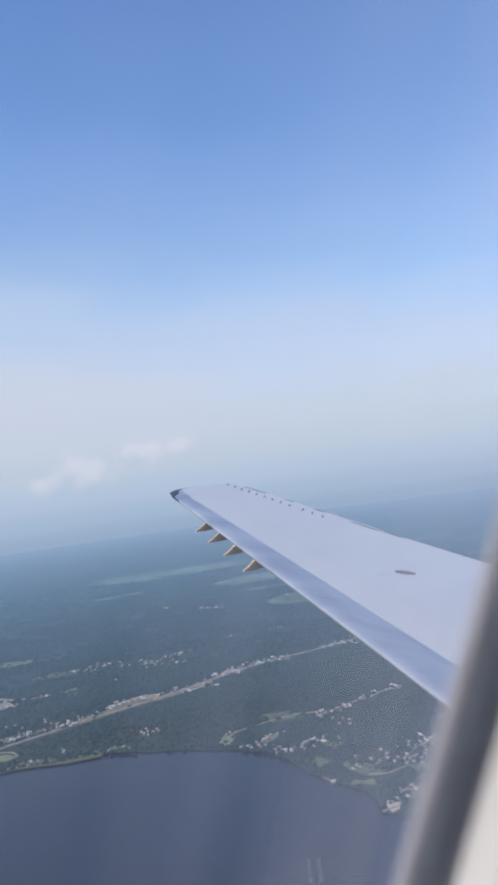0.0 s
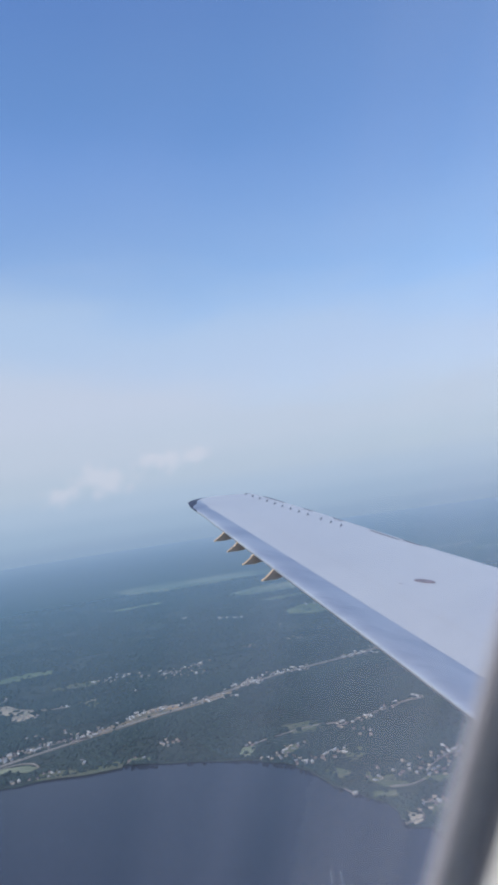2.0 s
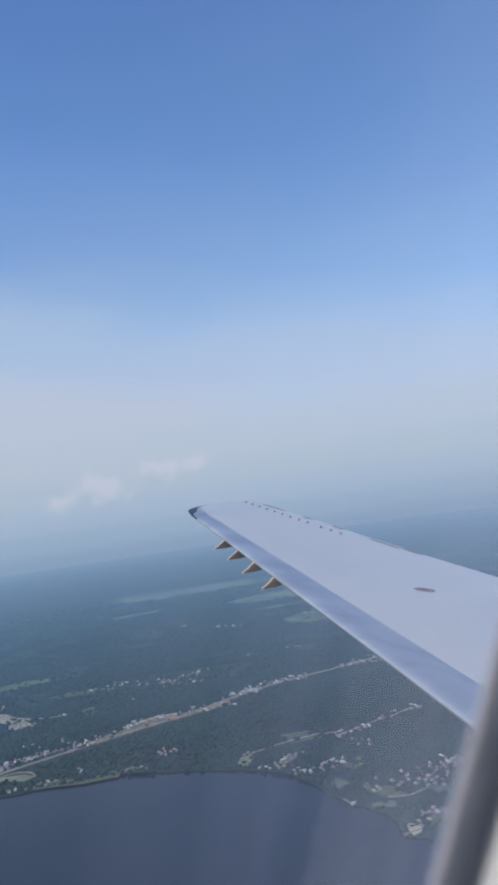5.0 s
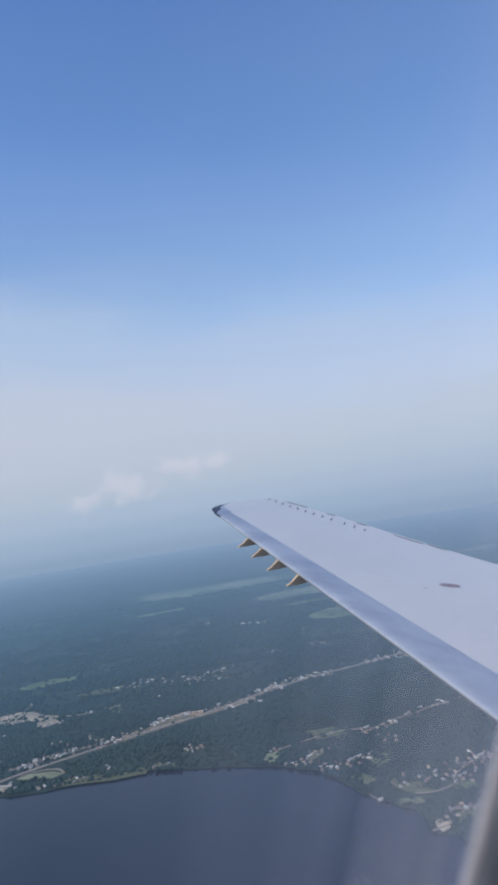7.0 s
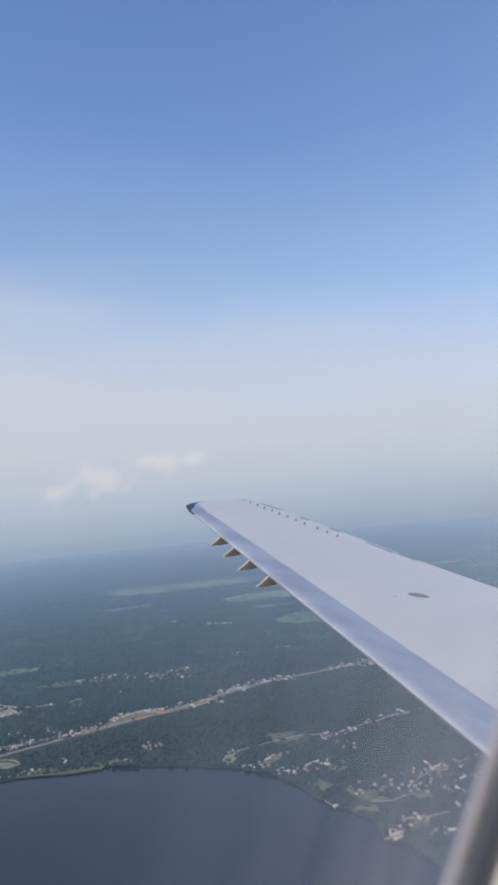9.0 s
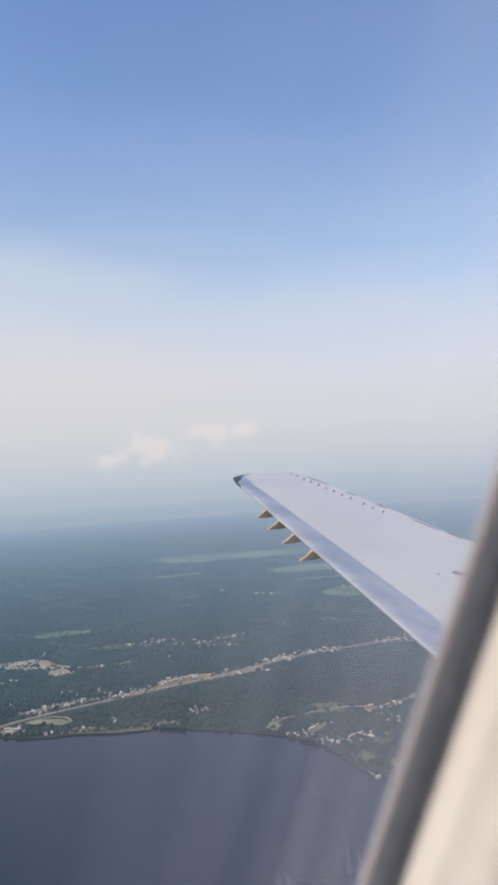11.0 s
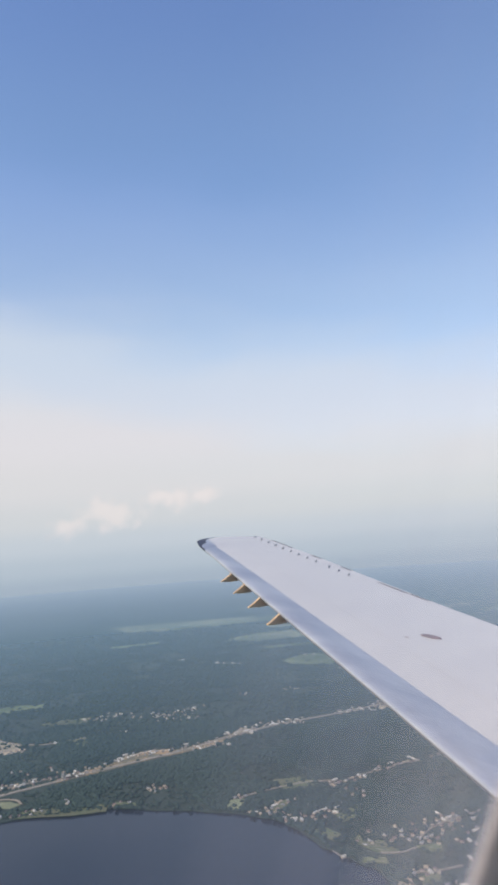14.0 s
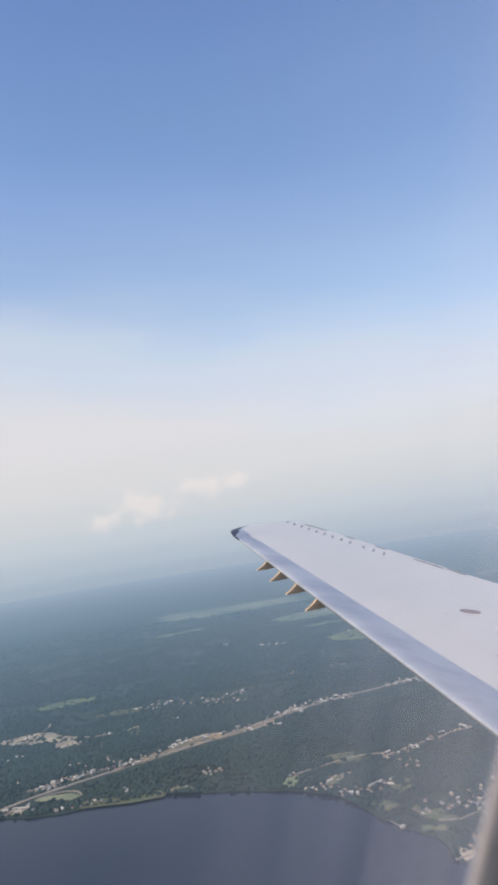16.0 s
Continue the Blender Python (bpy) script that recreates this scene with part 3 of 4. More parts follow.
kinds = [house(2.9, 2.1, 1.4, roof_tan, "small pale house with a sun-bleached tan roof"),
         house(3.2, 2.2, 1.4, roof_grey, "small pale house with a grey shingle roof"),
         house(2.8, 2.2, 1.4, roof_red, "small pale house with a reddish-brown roof"),
         house(5.6, 2.5, 1.5, roof_white, "long low warehouse with a glaring white roof", "warehouse")]
used = [False] * 4
rng = random.Random(4)


far_v, far_f, far_m = [], [], []


def build_at(kind, x, y, turn):
    """One building; those past FAR are joined into one sheet of far roofs."""
    m = Matrix.Translation((x, y, 1.2)) @ Matrix.Rotation(turn, 4, "Z")
    spots.append((x, y))
    if kind < 3 and y > FAR:
        for k, piece in enumerate(kinds[kind].children):
            base = len(far_v)
            far_v.extend(m @ v.co for v in piece.data.vertices)
            far_f.extend([base + i for i in p.vertices] for p in piece.data.polygons)
            far_m.extend([0 if k == 0 else 1 + kind] * len(piece.data.polygons))
    elif not used[kind]:
        kinds[kind].matrix_basis = m
        used[kind] = True
    else:
        copy_thing(kinds[kind], m)


FAR = 1010
spots = []


def row(a, c, count, spread, big):
    """A row of buildings from a to c; spread: scatter in metres; big: the share of warehouses."""
    (x0, y0), (x1, y1) = a, c
    for i in range(count):
        for _ in range(20):
            u = rng.random()
            x, y = x0 + (x1 - x0) * u + rng.gauss(0, spread), y0 + (y1 - y0) * u + rng.gauss(0, spread)
            if all((x - a) ** 2 + (y - c) ** 2 > 30 for a, c in spots) and inside(x, y, land_outline):
                break
        else:
            continue
        kind = 3 if rng.random() < big else rng.choice((0, 0, 1, 1, 2, 2))
        build_at(kind, x, y, math.atan2(y1 - y0, x1 - x0) + rng.choice((0, math.pi / 2)) + rng.gauss(0, 0.15))


row((-147, 1213), (-119, 1193), 11, 9, 0.10)
row((-113, 1214), (-103, 1231), 4, 8, 0.10)
row((-71, 1226), (-60, 1174), 6, 9, 0.10)
row((-42, 1197), (-13, 1191), 12, 9, 0.10)
row((-9, 1211), (23, 1229), 13, 10, 0.10)
row((-27, 1174), (23, 1179), 14, 9, 0.05)
row((-70, 1120), (-68, 1113), 2, 4, 0.30)
row((-73, 1713), (-60, 1719), 3, 8, 0.80)
row((6, 1631), (41, 1611), 8, 10, 0.50)
row((47, 1605), (74, 1623), 5, 9, 0.40)
row((143, 1466), (144, 1466), 1, 1, 1.00)
row((261, 1479), (269, 1481), 3, 5, 0.90)
row((296, 1416), (306, 1419), 4, 5, 0.90)
row((366, 1698), (373, 1700), 2, 5, 1.00)
row((590, 1993), (599, 1996), 4, 5, 1.00)
row((659, 1926), (687, 1898), 7, 12, 0.50)
row((201, 1662), (222, 1670), 4, 8, 0.70)
row((251, 1741), (281, 1752), 4, 10, 0.50)
row((81, 1068), (110, 1086), 15, 6, 0.50)
row((52, 1013), (70, 1034), 7, 6, 0.20)
row((86, 1018), (87, 1018), 1, 1, 0.90)
row((135, 1103), (148, 1110), 6, 6, 0.30)
row((163, 1114), (179, 1114), 7, 6, 0.30)
row((84, 1307), (100, 1311), 4, 8, 0.10)
row((148, 1326), (165, 1331), 5, 8, 0.10)
row((239, 1145), (267, 1160), 10, 6, 0.40)
row((270, 1137), (279, 1139), 3, 4, 0.40)
row((288, 1161), (317, 1193), 16, 7, 0.10)
row((339, 1199), (344, 1205), 2, 3, 0.90)
row((417, 1301), (486, 1351), 26, 10, 0.08)
row((357, 1400), (372, 1371), 8, 9, 0.10)
row((344, 1331), (353, 1339), 2, 3, 0.70)
row((204, 857), (241, 871), 12, 3, 0.20)
row((249, 886), (309, 918), 12, 4, 0.20)
row((-184, 827), (-165, 829), 12, 4, 0.50)
row((-212, 841), (-204, 844), 5, 3, 0.50)
row((-186, 889), (-164, 888), 9, 4, 0.40)
row((-168, 898), (-143, 912), 17, 4, 0.40)
row((-143, 918), (-111, 930), 9, 4, 0.50)
row((-100, 939), (-77, 953), 9, 5, 0.30)
row((-73, 953), (-66, 961), 4, 4, 0.20)
row((-96, 822), (-84, 829), 4, 3, 0.40)
row((-108, 816), (-105, 816), 2, 2, 0.30)
row((-129, 814), (-124, 817), 3, 3, 0.20)
row((-173, 951), (-161, 960), 3, 5, 0.00)
row((-274, 1018), (-263, 1021), 4, 6, 0.10)
row((-355, 1083), (-345, 1086), 4, 6, 0.90)
row((-298, 1091), (-285, 1086), 3, 4, 0.80)
row((-271, 1078), (-261, 1089), 4, 5, 0.40)
row((-218, 1054), (-198, 1059), 8, 6, 0.00)
row((-159, 1081), (-150, 1083), 3, 4, 0.60)
row((-329, 1099), (-319, 1110), 4, 6, 0.30)
row((-289, 1118), (-284, 1115), 2, 3, 0.60)
row((-208, 923), (-197, 940), 3, 8, 0.00)
row((-131, 955), (-103, 977), 4, 9, 0.00)
row((-46, 983), (-37, 987), 5, 4, 0.80)
row((-34, 997), (8, 1010), 18, 5, 0.40)
row((-101, 930), (-78, 943), 12, 5, 0.30)
row((28, 1015), (69, 1029), 18, 7, 0.08)
row((82, 1065), (112, 1087), 14, 6, 0.30)
row((132, 1104), (142, 1109), 5, 5, 0.30)
row((165, 1111), (176, 1112), 5, 6, 0.30)
row((232, 1141), (267, 1153), 8, 6, 0.30)
row((292, 1172), (308, 1173), 8, 7, 0.20)
row((360, 1400), (359, 1341), 6, 9, 0.30)
row((-209, 1059), (-191, 1053), 5, 6, 0.00)
row((-402, 1085), (-370, 1092), 3, 4, 0.50)
row((-260, 856), (-208, 847), 8, 6, 0.20)
row((-336, 889), (-319, 885), 5, 5, 0.30)
row((131, 785), (151, 793), 11, 5, 0.25)
row((144, 799), (162, 815), 9, 5, 0.05)
row((164, 765), (171, 765), 4, 3, 0.60)
row((160, 774), (176, 774), 4, 5, 0.10)
row((185, 769), (197, 784), 10, 5, 0.10)
row((210, 843), (237, 820), 6, 8, 0.00)
row((286, 742), (309, 750), 16, 5, 0.15)
row((262, 723), (281, 736), 12, 7, 0.05)
row((264, 705), (276, 717), 8, 6, 0.05)
row((295, 700), (303, 701), 4, 3, 0.60)
row((250, 658), (266, 654), 8, 3, 0.30)
row((218, 707), (227, 714), 4, 4, 0.10)
row((247, 651), (255, 647), 3, 4, 0.00)
row((101, 829), (114, 833), 4, 3, 0.40)
row((-13, 834), (-7, 837), 4, 3, 0.10)
row((8, 876), (31, 875), 8, 4, 0.20)
row((-66, 854), (-62, 855), 2, 3, 0.20)
row((-91, 833), (-88, 834), 2, 2, 0.40)
row((-102, 827), (-98, 828), 2, 2, 0.30)
row((263, 627), (280, 629), 5, 4, 0.10)
row((306, 724), (333, 732), 8, 8, 0.10)
row((236, 718), (254, 721), 5, 6, 0.00)
row((294, 665), (314, 672), 5, 6, 0.10)

far_mesh = mesh_of("far_houses", far_v, far_f, wall_pale)
for mat in (roof_tan, roof_grey, roof_red):
    far_mesh.materials.append(mat)
far_mesh.polygons.foreach_set("material_index", far_m)
tagged(new("far_houses", far_mesh), "scattered small pale houses of the far towns", "houses", kind="stuff")

# ---- boathouse off the shore ----
boathouse = tagged(new("boathouse"), "small white boathouse on piles off the lake shore", "boathouse")
boathouse.matrix_basis = Matrix.Translation((203, 688, 0)) @ Matrix.Rotation(0.5, 4, "Z")
part("deck", from_bm("deck", box_bm(-2.2, 2.2, -1.6, 1.6, 0.5, 0.7, 0.03), concrete), boathouse)
part("wall", from_bm("wall", box_bm(-1.6, 1.6, -1.1, 1.1, 0.7, 2.0), wall_pale), boathouse)
part("roof", mesh_of("roof", [(-1.9, -1.4, 1.95), (1.9, -1.4, 1.95), (1.9, 1.4, 1.95), (-1.9, 1.4, 1.95), (-1.9, 0, 2.7), (1.9, 0, 2.7)],
                     [(0, 1, 5, 4), (2, 3, 4, 5), (1, 2, 5), (3, 0, 4), (3, 2, 1, 0)], roof_white), boathouse, "white metal roof")
post_mesh = from_bm("post", box_bm(-0.12, 0.12, -0.12, 0.12, -1.5, 0.55), pile_grey)
for px in (-1.9, 0, 1.9):
    for py in (-1.3, 1.3):
        part("post", post_mesh, boathouse, m=Matrix.Translation((px, py, 0)))
part("walkway", from_bm("walkway", box_bm(-0.4, 0.4, 1.55, 16.0, 0.45, 0.62), concrete), boathouse)

# ---- water tower ----
tower = tagged(new("water_tower"), "white water tower with a rounded tank above the trees", "water tower")
tower.location = (-363, 1097, 1.2)


def turned(name, profile, mat, steps=24):
    vs, fs = [], []
    for r, z in profile:
        vs += [(r * math.cos(i * math.tau / steps), r * math.sin(i * math.tau / steps), z) for i in range(steps)]
    for j in range(len(profile) - 1):
        fs += [(j * steps + i, j * steps + (i + 1) % steps, (j + 1) * steps + (i + 1) % steps, (j + 1) * steps + i) for i in range(steps)]
    fs += [tuple(range(steps))[::-1], tuple((len(profile) - 1) * steps + i for i in range(steps))]
    return mesh_of(name, vs, fs, mat, True)


part("stem", turned("stem", [(2.2, 0), (1.4, 3), (1.2, 14), (2.2, 17)], tower_white), tower)
part("tank", turned("tank", [(1.5, 16.5), (3.6, 18.2), (4.4, 20.5), (4.2, 22.5), (2.8, 24.2), (0.6, 25)], tower_white), tower)

# ---- power line towers standing in the lake ----
def strut(bm, a, c, thick):
    """A square bar from a to c."""
    a, c = Vector(a), Vector(c)
    along = (c - a).normalized()
    side = along.cross(Vector((0, 1, 0)) if abs(along.y) < 0.9 else Vector((1, 0, 0))).normalized() * thick / 2
    up = along.cross(side).normalized() * thick / 2
    vs = [bm.verts.new(p + u * side + v * up) for p in (a, c) for u, v in ((-1, -1), (1, -1), (1, 1), (-1, 1))]
    for f in ((3, 2, 1, 0), (4, 5, 6, 7), (0, 1, 5, 4), (1, 2, 6, 5), (2, 3, 7, 6), (3, 0, 4, 7)):
        bm.faces.new([vs[i] for i in f])


pylon = tagged(new("transmission_tower"), "tall pale steel lattice power tower standing in the lake", "power tower", group="power line across the lake")
TALL = 14.0
for sx, sy in ((-1, -1), (1, -1), (1, 1), (-1, 1)):
    bm = bmesh.new()
    strut(bm, (sx * 1.1, sy * 1.1, 0.6), (sx * 0.35, sy * 0.35, 9.0), 0.08)
    strut(bm, (sx * 0.35, sy * 0.35, 8.9), (sx * 0.15, sy * 0.15, TALL), 0.07)
    part("leg", from_bm("leg", bm, steel_pale), pylon)
bm = bmesh.new()
for i in range(6):
    z0, z1 = 0.8 + 1.36 * i, 0.8 + 1.36 * (i + 1)
    r0, r1 = 1.1 - 0.089 * (z0 - 0.6), 1.1 - 0.089 * (z1 - 0.6)
    for (ax, ay), (cx, cy) in (((-1, -1), (1, -1)), ((1, -1), (1, 1)), ((1, 1), (-1, 1)), ((-1, 1), (-1, -1))):
        strut(bm, (ax * r0, ay * r0, z0), (cx * r1, cy * r1, z1), 0.035)
        strut(bm, (cx * r0, cy * r0, z0), (ax * r1, ay * r1, z1), 0.035)
part("lattice", from_bm("lattice", bm, steel_pale), pylon)
for z, half in ((9.4, 1.9), (11.3, 1.6), (13.2, 1.3)):
    bm = bmesh.new()
    strut(bm, (-half, 0, z), (half, 0, z), 0.09)
    strut(bm, (-half, 0, z), (0, 0, z + 0.7), 0.05)
    strut(bm, (half, 0, z), (0, 0, z + 0.7), 0.05)
    part("crossarm", from_bm("crossarm", bm, steel_pale), pylon)
part("footing", from_bm("footing", box_bm(-1.2, 1.2, -1.2, 1.2, -1.5, 0.62, 0.10), pile_grey), pylon, "low concrete footing at the waterline")
line_turn = math.atan2(75, 118)
first_pylon = True
for i in range(-2, 7):
    for off in (0.0, 6.2):
        x, y = -80 + 42.5 * i + off, 394 + 26.0 * i - 1.5 * off / 6.2
        m = Matrix.Translation((x, y, 0)) @ Matrix.Rotation(line_turn + math.pi / 2, 4, "Z")
        if first_pylon:
            pylon.matrix_basis, first_pylon = m, False
        else:
            copy_thing(pylon, m)

# ---- woods: many leaf clumps in one sheet of canopy ----
phi = (1 + 5 ** 0.5) / 2
ico_v = np.array([(-1, phi, 0), (1, phi, 0), (-1, -phi, 0), (1, -phi, 0), (0, -1, phi), (0, 1, phi), (0, -1, -phi), (0, 1, -phi),
                  (phi, 0, -1), (phi, 0, 1), (-phi, 0, -1), (-phi, 0, 1)]) / 1.9
ico_f = np.array([(0, 11, 5), (0, 5, 1), (0, 1, 7), (0, 7, 10), (0, 10, 11), (1, 5, 9), (5, 11, 4), (11, 10, 2), (10, 7, 6), (7, 1, 8),
                  (3, 9, 4), (3, 4, 2), (3, 2, 6), (3, 6, 8), (3, 8, 9), (4, 9, 5), (2, 4, 11), (6, 2, 10), (8, 6, 7), (9, 8, 1)])
blocked = set()
for pts, width in roads:
    for x, y in pts:
        for dx in range(-1 if width > 5 else 0, 2 if width > 5 else 1):
            for dy in range(-3 if width > 5 else -2, 1):
                blocked.add((int((x + dx * 5) // 5), int((y + dy * 5) // 5)))
for x, y in spots:
    for dy in range(-1, 1):
        blocked.add((int(x // 5), int(y // 5) + dy))
boxes = [(min(p[0] for p in c), max(p[0] for p in c), min(p[1] for p in c), max(p[1] for p in c), c, k) for c, k in cleared]
grow = np.random.default_rng(7)
canopy_v, canopy_f, made = [], [], 0
for near, far_y, half, count in ((540, 1150, 0.46, 60000), (1050, 2100, 0.48, 44000), (1850, 4300, 0.56, 26000)):
    done = tries = 0
    while done < count and tries < count * 6:
        tries += 1
        y = near + (far_y - near) * grow.random() ** (1.0 if near < 1800 else 1.9)
        x = 110 + (grow.random() * 2 - 1) * half * y
        if (int(x // 5), int(y // 5)) in blocked:
            continue
        if noise.noise((x * 0.011, y * 0.011, 3.0)) < -0.16 and grow.random() < 0.85:
            continue
        if not inside(x, y, SHORE + [(3000, 5000), (-3000, 5000)]):
            continue
        if any(a < x < c and d < y < e and inside(x, y, poly) and grow.random() > kept for a, c, d, e, poly, kept in boxes):
            continue
        size = (1.0 + 1.5 * grow.random() ** 2) * (1.0 if near < 1000 else 1.35 if near < 1800 else 1.7 + 0.5 * (y - 2000) / 2900)
        v = ico_v * (1 + 0.35 * (grow.random((12, 1)) - 0.5)) * (size * 1.12, size * 1.12, size * 0.62)
        a = grow.random() * 6.28
        ca, sa = math.cos(a), math.sin(a)
        v = v @ np.array([(ca, sa, 0), (-sa, ca, 0), (0, 0, 1)])
        canopy_v.append(v + (x, y, 1.5 + size * 0.5))
        canopy_f.append(ico_f + 12 * made)
        made += 1
        done += 1
me = bpy.data.meshes.new("woods")
av, af = np.concatenate(canopy_v), np.concatenate(canopy_f)
me.vertices.add(len(av))
me.vertices.foreach_set("co", av.astype(np.float32).ravel())
me.loops.add(af.size)
me.loops.foreach_set("vertex_index", af.astype(np.int32).ravel())
me.polygons.add(len(af))
me.polygons.foreach_set("loop_start", np.arange(0, af.size, 3, dtype=np.int32))
me.polygons.foreach_set("use_smooth", [True] * len(af))
me.materials.append(leaf_clumps)
me.update(calc_edges=True)
tagged(new("woods", me), "dense dark green woodland canopy along the shore", "forest", kind="stuff")

# ---- the airplane ----
airplane = tagged(new("airplane"), "white airliner wing and cabin window seen from a seat", "airplane")
airplane.matrix_basis = AIR
DIH, SWEEP = math.tan(radians(7.596)), math.tan(radians(21.906))
TIP = 0.54                             # outboard end, Y


def slimmer(y):
    """How far the nose draws back inboard."""
    return 0.045 * min(1.0, max(0.0, (-y - 1.5) / 4.0))


def lead(y):
    """Where the leading edge lies, X, at the station y; the tip is rounded off."""
    bulge = 0.085 * math.exp(-((y + 0.07) / 0.22) ** 2)
    return (SWEEP * y + slimmer(y) if y <= 0 else 1.2 * (1 - math.sqrt(max(0.0, 1 - (y / TIP) ** 2))) * 0.97) - bulge


def trail(y):
    return 1.313 + (0.157 * y if y <= 0 else 0.10 * y) + 0.11 * min(1.0, max(0.0, (y + 3.6) / 2.4))


def top_z(d, c):
    k = min(1.0, c / 1.0)
    return k * (0.030 * math.sqrt(min(d, 0.06) / 0.06) + 0.052 * (1 - math.exp(-d / 0.25)))


def low_z(d, c):
    k = min(1.0, c / 1.0)
    body = (0.02 + 0.06 * c) * math.sin(math.pi * min(1.0, d / c)) ** 0.7
    return top_z(d, c) - k * (0.056 * math.sqrt(min(d, 0.06) / 0.06) + body + 0.004)


def on_wing(x, y, up=0.0):
    """A point on the wing's upper skin."""
    return Vector((x, y, DIH * y + top_z(max(0.0, x - lead(y)), max(0.05, trail(y) - lead(y))) + up))


def ring(y, w, v=None):
    """A section of the wing at the station y, whose nose piece reaches w aft, and a cover over it v aft."""
    c = trail(y) - lead(y)
    ups = [0, 0.06 * w, 0.2 * w, 0.45 * w, 0.72 * w, w] if v is None else [0, 0.06 * v, 0.2 * v, 0.45 * v, v, w]
    ups += [w + (c - w) * i / 9 for i in range(1, 10)]
    downs = [0.05 * w, 0.2 * w, 0.5 * w] + [0.5 * w + (c - 0.5 * w) * i / 7 for i in range(1, 7)]
    flat = 0.16 * min(1.0, max(0.0, (y + 0.32) / 0.4))      # the tip ends in a blunt, flat-topped edge
    loop = [Vector((lead(y) + d, y, DIH * y + top_z(d + flat, c))) for d in ups]           # 0..14
    thin = 1 - 3.6 * flat
    return loop + [Vector((lead(y) + d, y, DIH * y + top_z(d + flat, c) - thin * (top_z(d, c) - low_z(d, c)))) for d in downs[::-1]]  # 15..23, towards the nose


def ease(u):
    u = min(1.0, max(0.0, u))
    return u * u * (3 - 2 * u)


def cover_reach(y):
    """How far aft the dark tip cover reaches: a crescent."""
    return 0.010 + 0.15 * ease((y + 0.20) / 0.22) * (1 - 0.7 * ease((y - 0.48) / 0.06))


def band_reach(y):
    """How far aft the bare metal runs near the tip: its edge goes straight on into the crescent's tail."""
    return max(cover_reach(y) + 0.012, 0.178 + 0.368 * y - lead(y))


inner = [ring(y, 0.178 - 0.034 * y - slimmer(y)) for y in [-0.30, -0.6] + [-1.0 - 0.42 * i for i in range(22)]]
outer = [ring(y, band_reach(y), cover_reach(y)) for y in (TIP - 0.002, 0.535, 0.52, 0.49, 0.46, 0.43, 0.38, 0.30, 0.20, 0.10, 0.0, -0.10, -0.18, -0.25, -0.30)]
N = len(inner[0])


def loft(name, cols, spans, mat):
    """The strip of the wing between columns of its sections, over one or more spans of sections."""
    vs, fs = [], []
    k = len(cols)
    for rings in spans:
        base = len(vs)
        for loop in rings:
            vs += [loop[i % N] for i in cols]
        for r in range(len(rings) - 1):
            o = base + r * k
            fs += [(o + i, o + i + 1, o + k + i + 1, o + k + i) for i in range(k - 1) if cols[i] != cols[i + 1]]
    return mesh_of(name, vs, fs, mat, True)


wing = tagged(new("wing"), "swept white wing with a bare metal leading edge")
wing.parent = airplane
part("skin", loft("skin", list(range(5, 15)) + [14, 15] + list(range(15, 22)), (outer, inner), wing_paint), wing, "off-white painted wing skin")
nose_cols = list(range(21, 30))
part("leading_edge", loft("leading_edge", nose_cols, (inner,), bare_metal), wing, "dull bare aluminium leading edge")
part("tip_band", loft("tip_band", [28, 29], (outer,), bare_metal), wing, "bare metal running out to the wing tip")
part("tip_light_cover", loft("tip_light_cover", nose_cols[:-1], (outer,), dark_cover), wing, "glossy dark crescent cover of the wing tip light")
part("tip_face", mesh_of("tip_face", outer[0], [range(N)], wing_paint), wing)


def surface(name, y0, y1, depth, drop, label):
    """A hinged surface behind the wing's rear edge, a gap before it, sloping down aft."""
    ys = [y0 + (y1 - y0) * i / 8 for i in range(9)]
    vs, fs = [], []
    for y in ys:
        z = on_wing(trail(y), y).z
        x = trail(y) + 0.001
        for dx, dz in ((0, -0.002), (0.04, -0.010), (depth * 0.5, -drop * 0.55), (depth, -drop), (depth, -drop - 0.012), (depth * 0.4, -drop * 0.5 - 0.06), (0, -0.09)):
            vs.append((x + dx, y, z + dz))
    for r in range(8):
        fs += [(r * 7 + i, r * 7 + (i + 1) % 7, (r + 1) * 7 + (i + 1) % 7, (r + 1) * 7 + i) for i in range(7)]
    fs += [tuple(range(7)), tuple(8 * 7 + i for i in range(7))[::-1]]
    return part(name, mesh_of(name, vs, fs, wing_paint), wing, label)


surface("aileron", 0.02, -2.35, 0.42, 0.15, "white aileron behind a thin dark gap")
surface("flap", -2.42, -5.2, 0.60, 0.21, "white outer flap behind a thin dark gap")
surface("flap", -5.26, -8.9, 0.75, 0.27, "white inner flap behind a thin dark gap")
# dark hinge gaps that show at the rear edge
for y0, y1, back in ((0.05, -0.55, 0.0), (-1.10, -1.32, 0.02), (-1.85, -2.08, 0.02), (-2.70, -3.26, 0.05), (-3.30, -3.62, 0.02)):
    vs, fs = [], []
    for i in range(7):
        y = y0 + (y1 - y0) * i / 6
        for dx in (-0.018 - back, 0.010 - back):
            for up in (0.0, 0.003):
                vs.append(on_wing(trail(y) + dx, y, up))
        if i:
            a = 4 * i - 4
            fs += [(a + 1, a + 3, a + 7, a + 5), (a, a + 1, a + 5, a + 4), (a + 2, a + 6, a + 7, a + 3)]
    part("hinge_gap", mesh_of("hinge_gap", vs, fs, gap_dark), wing, "dark hinge gap at the rear edge")
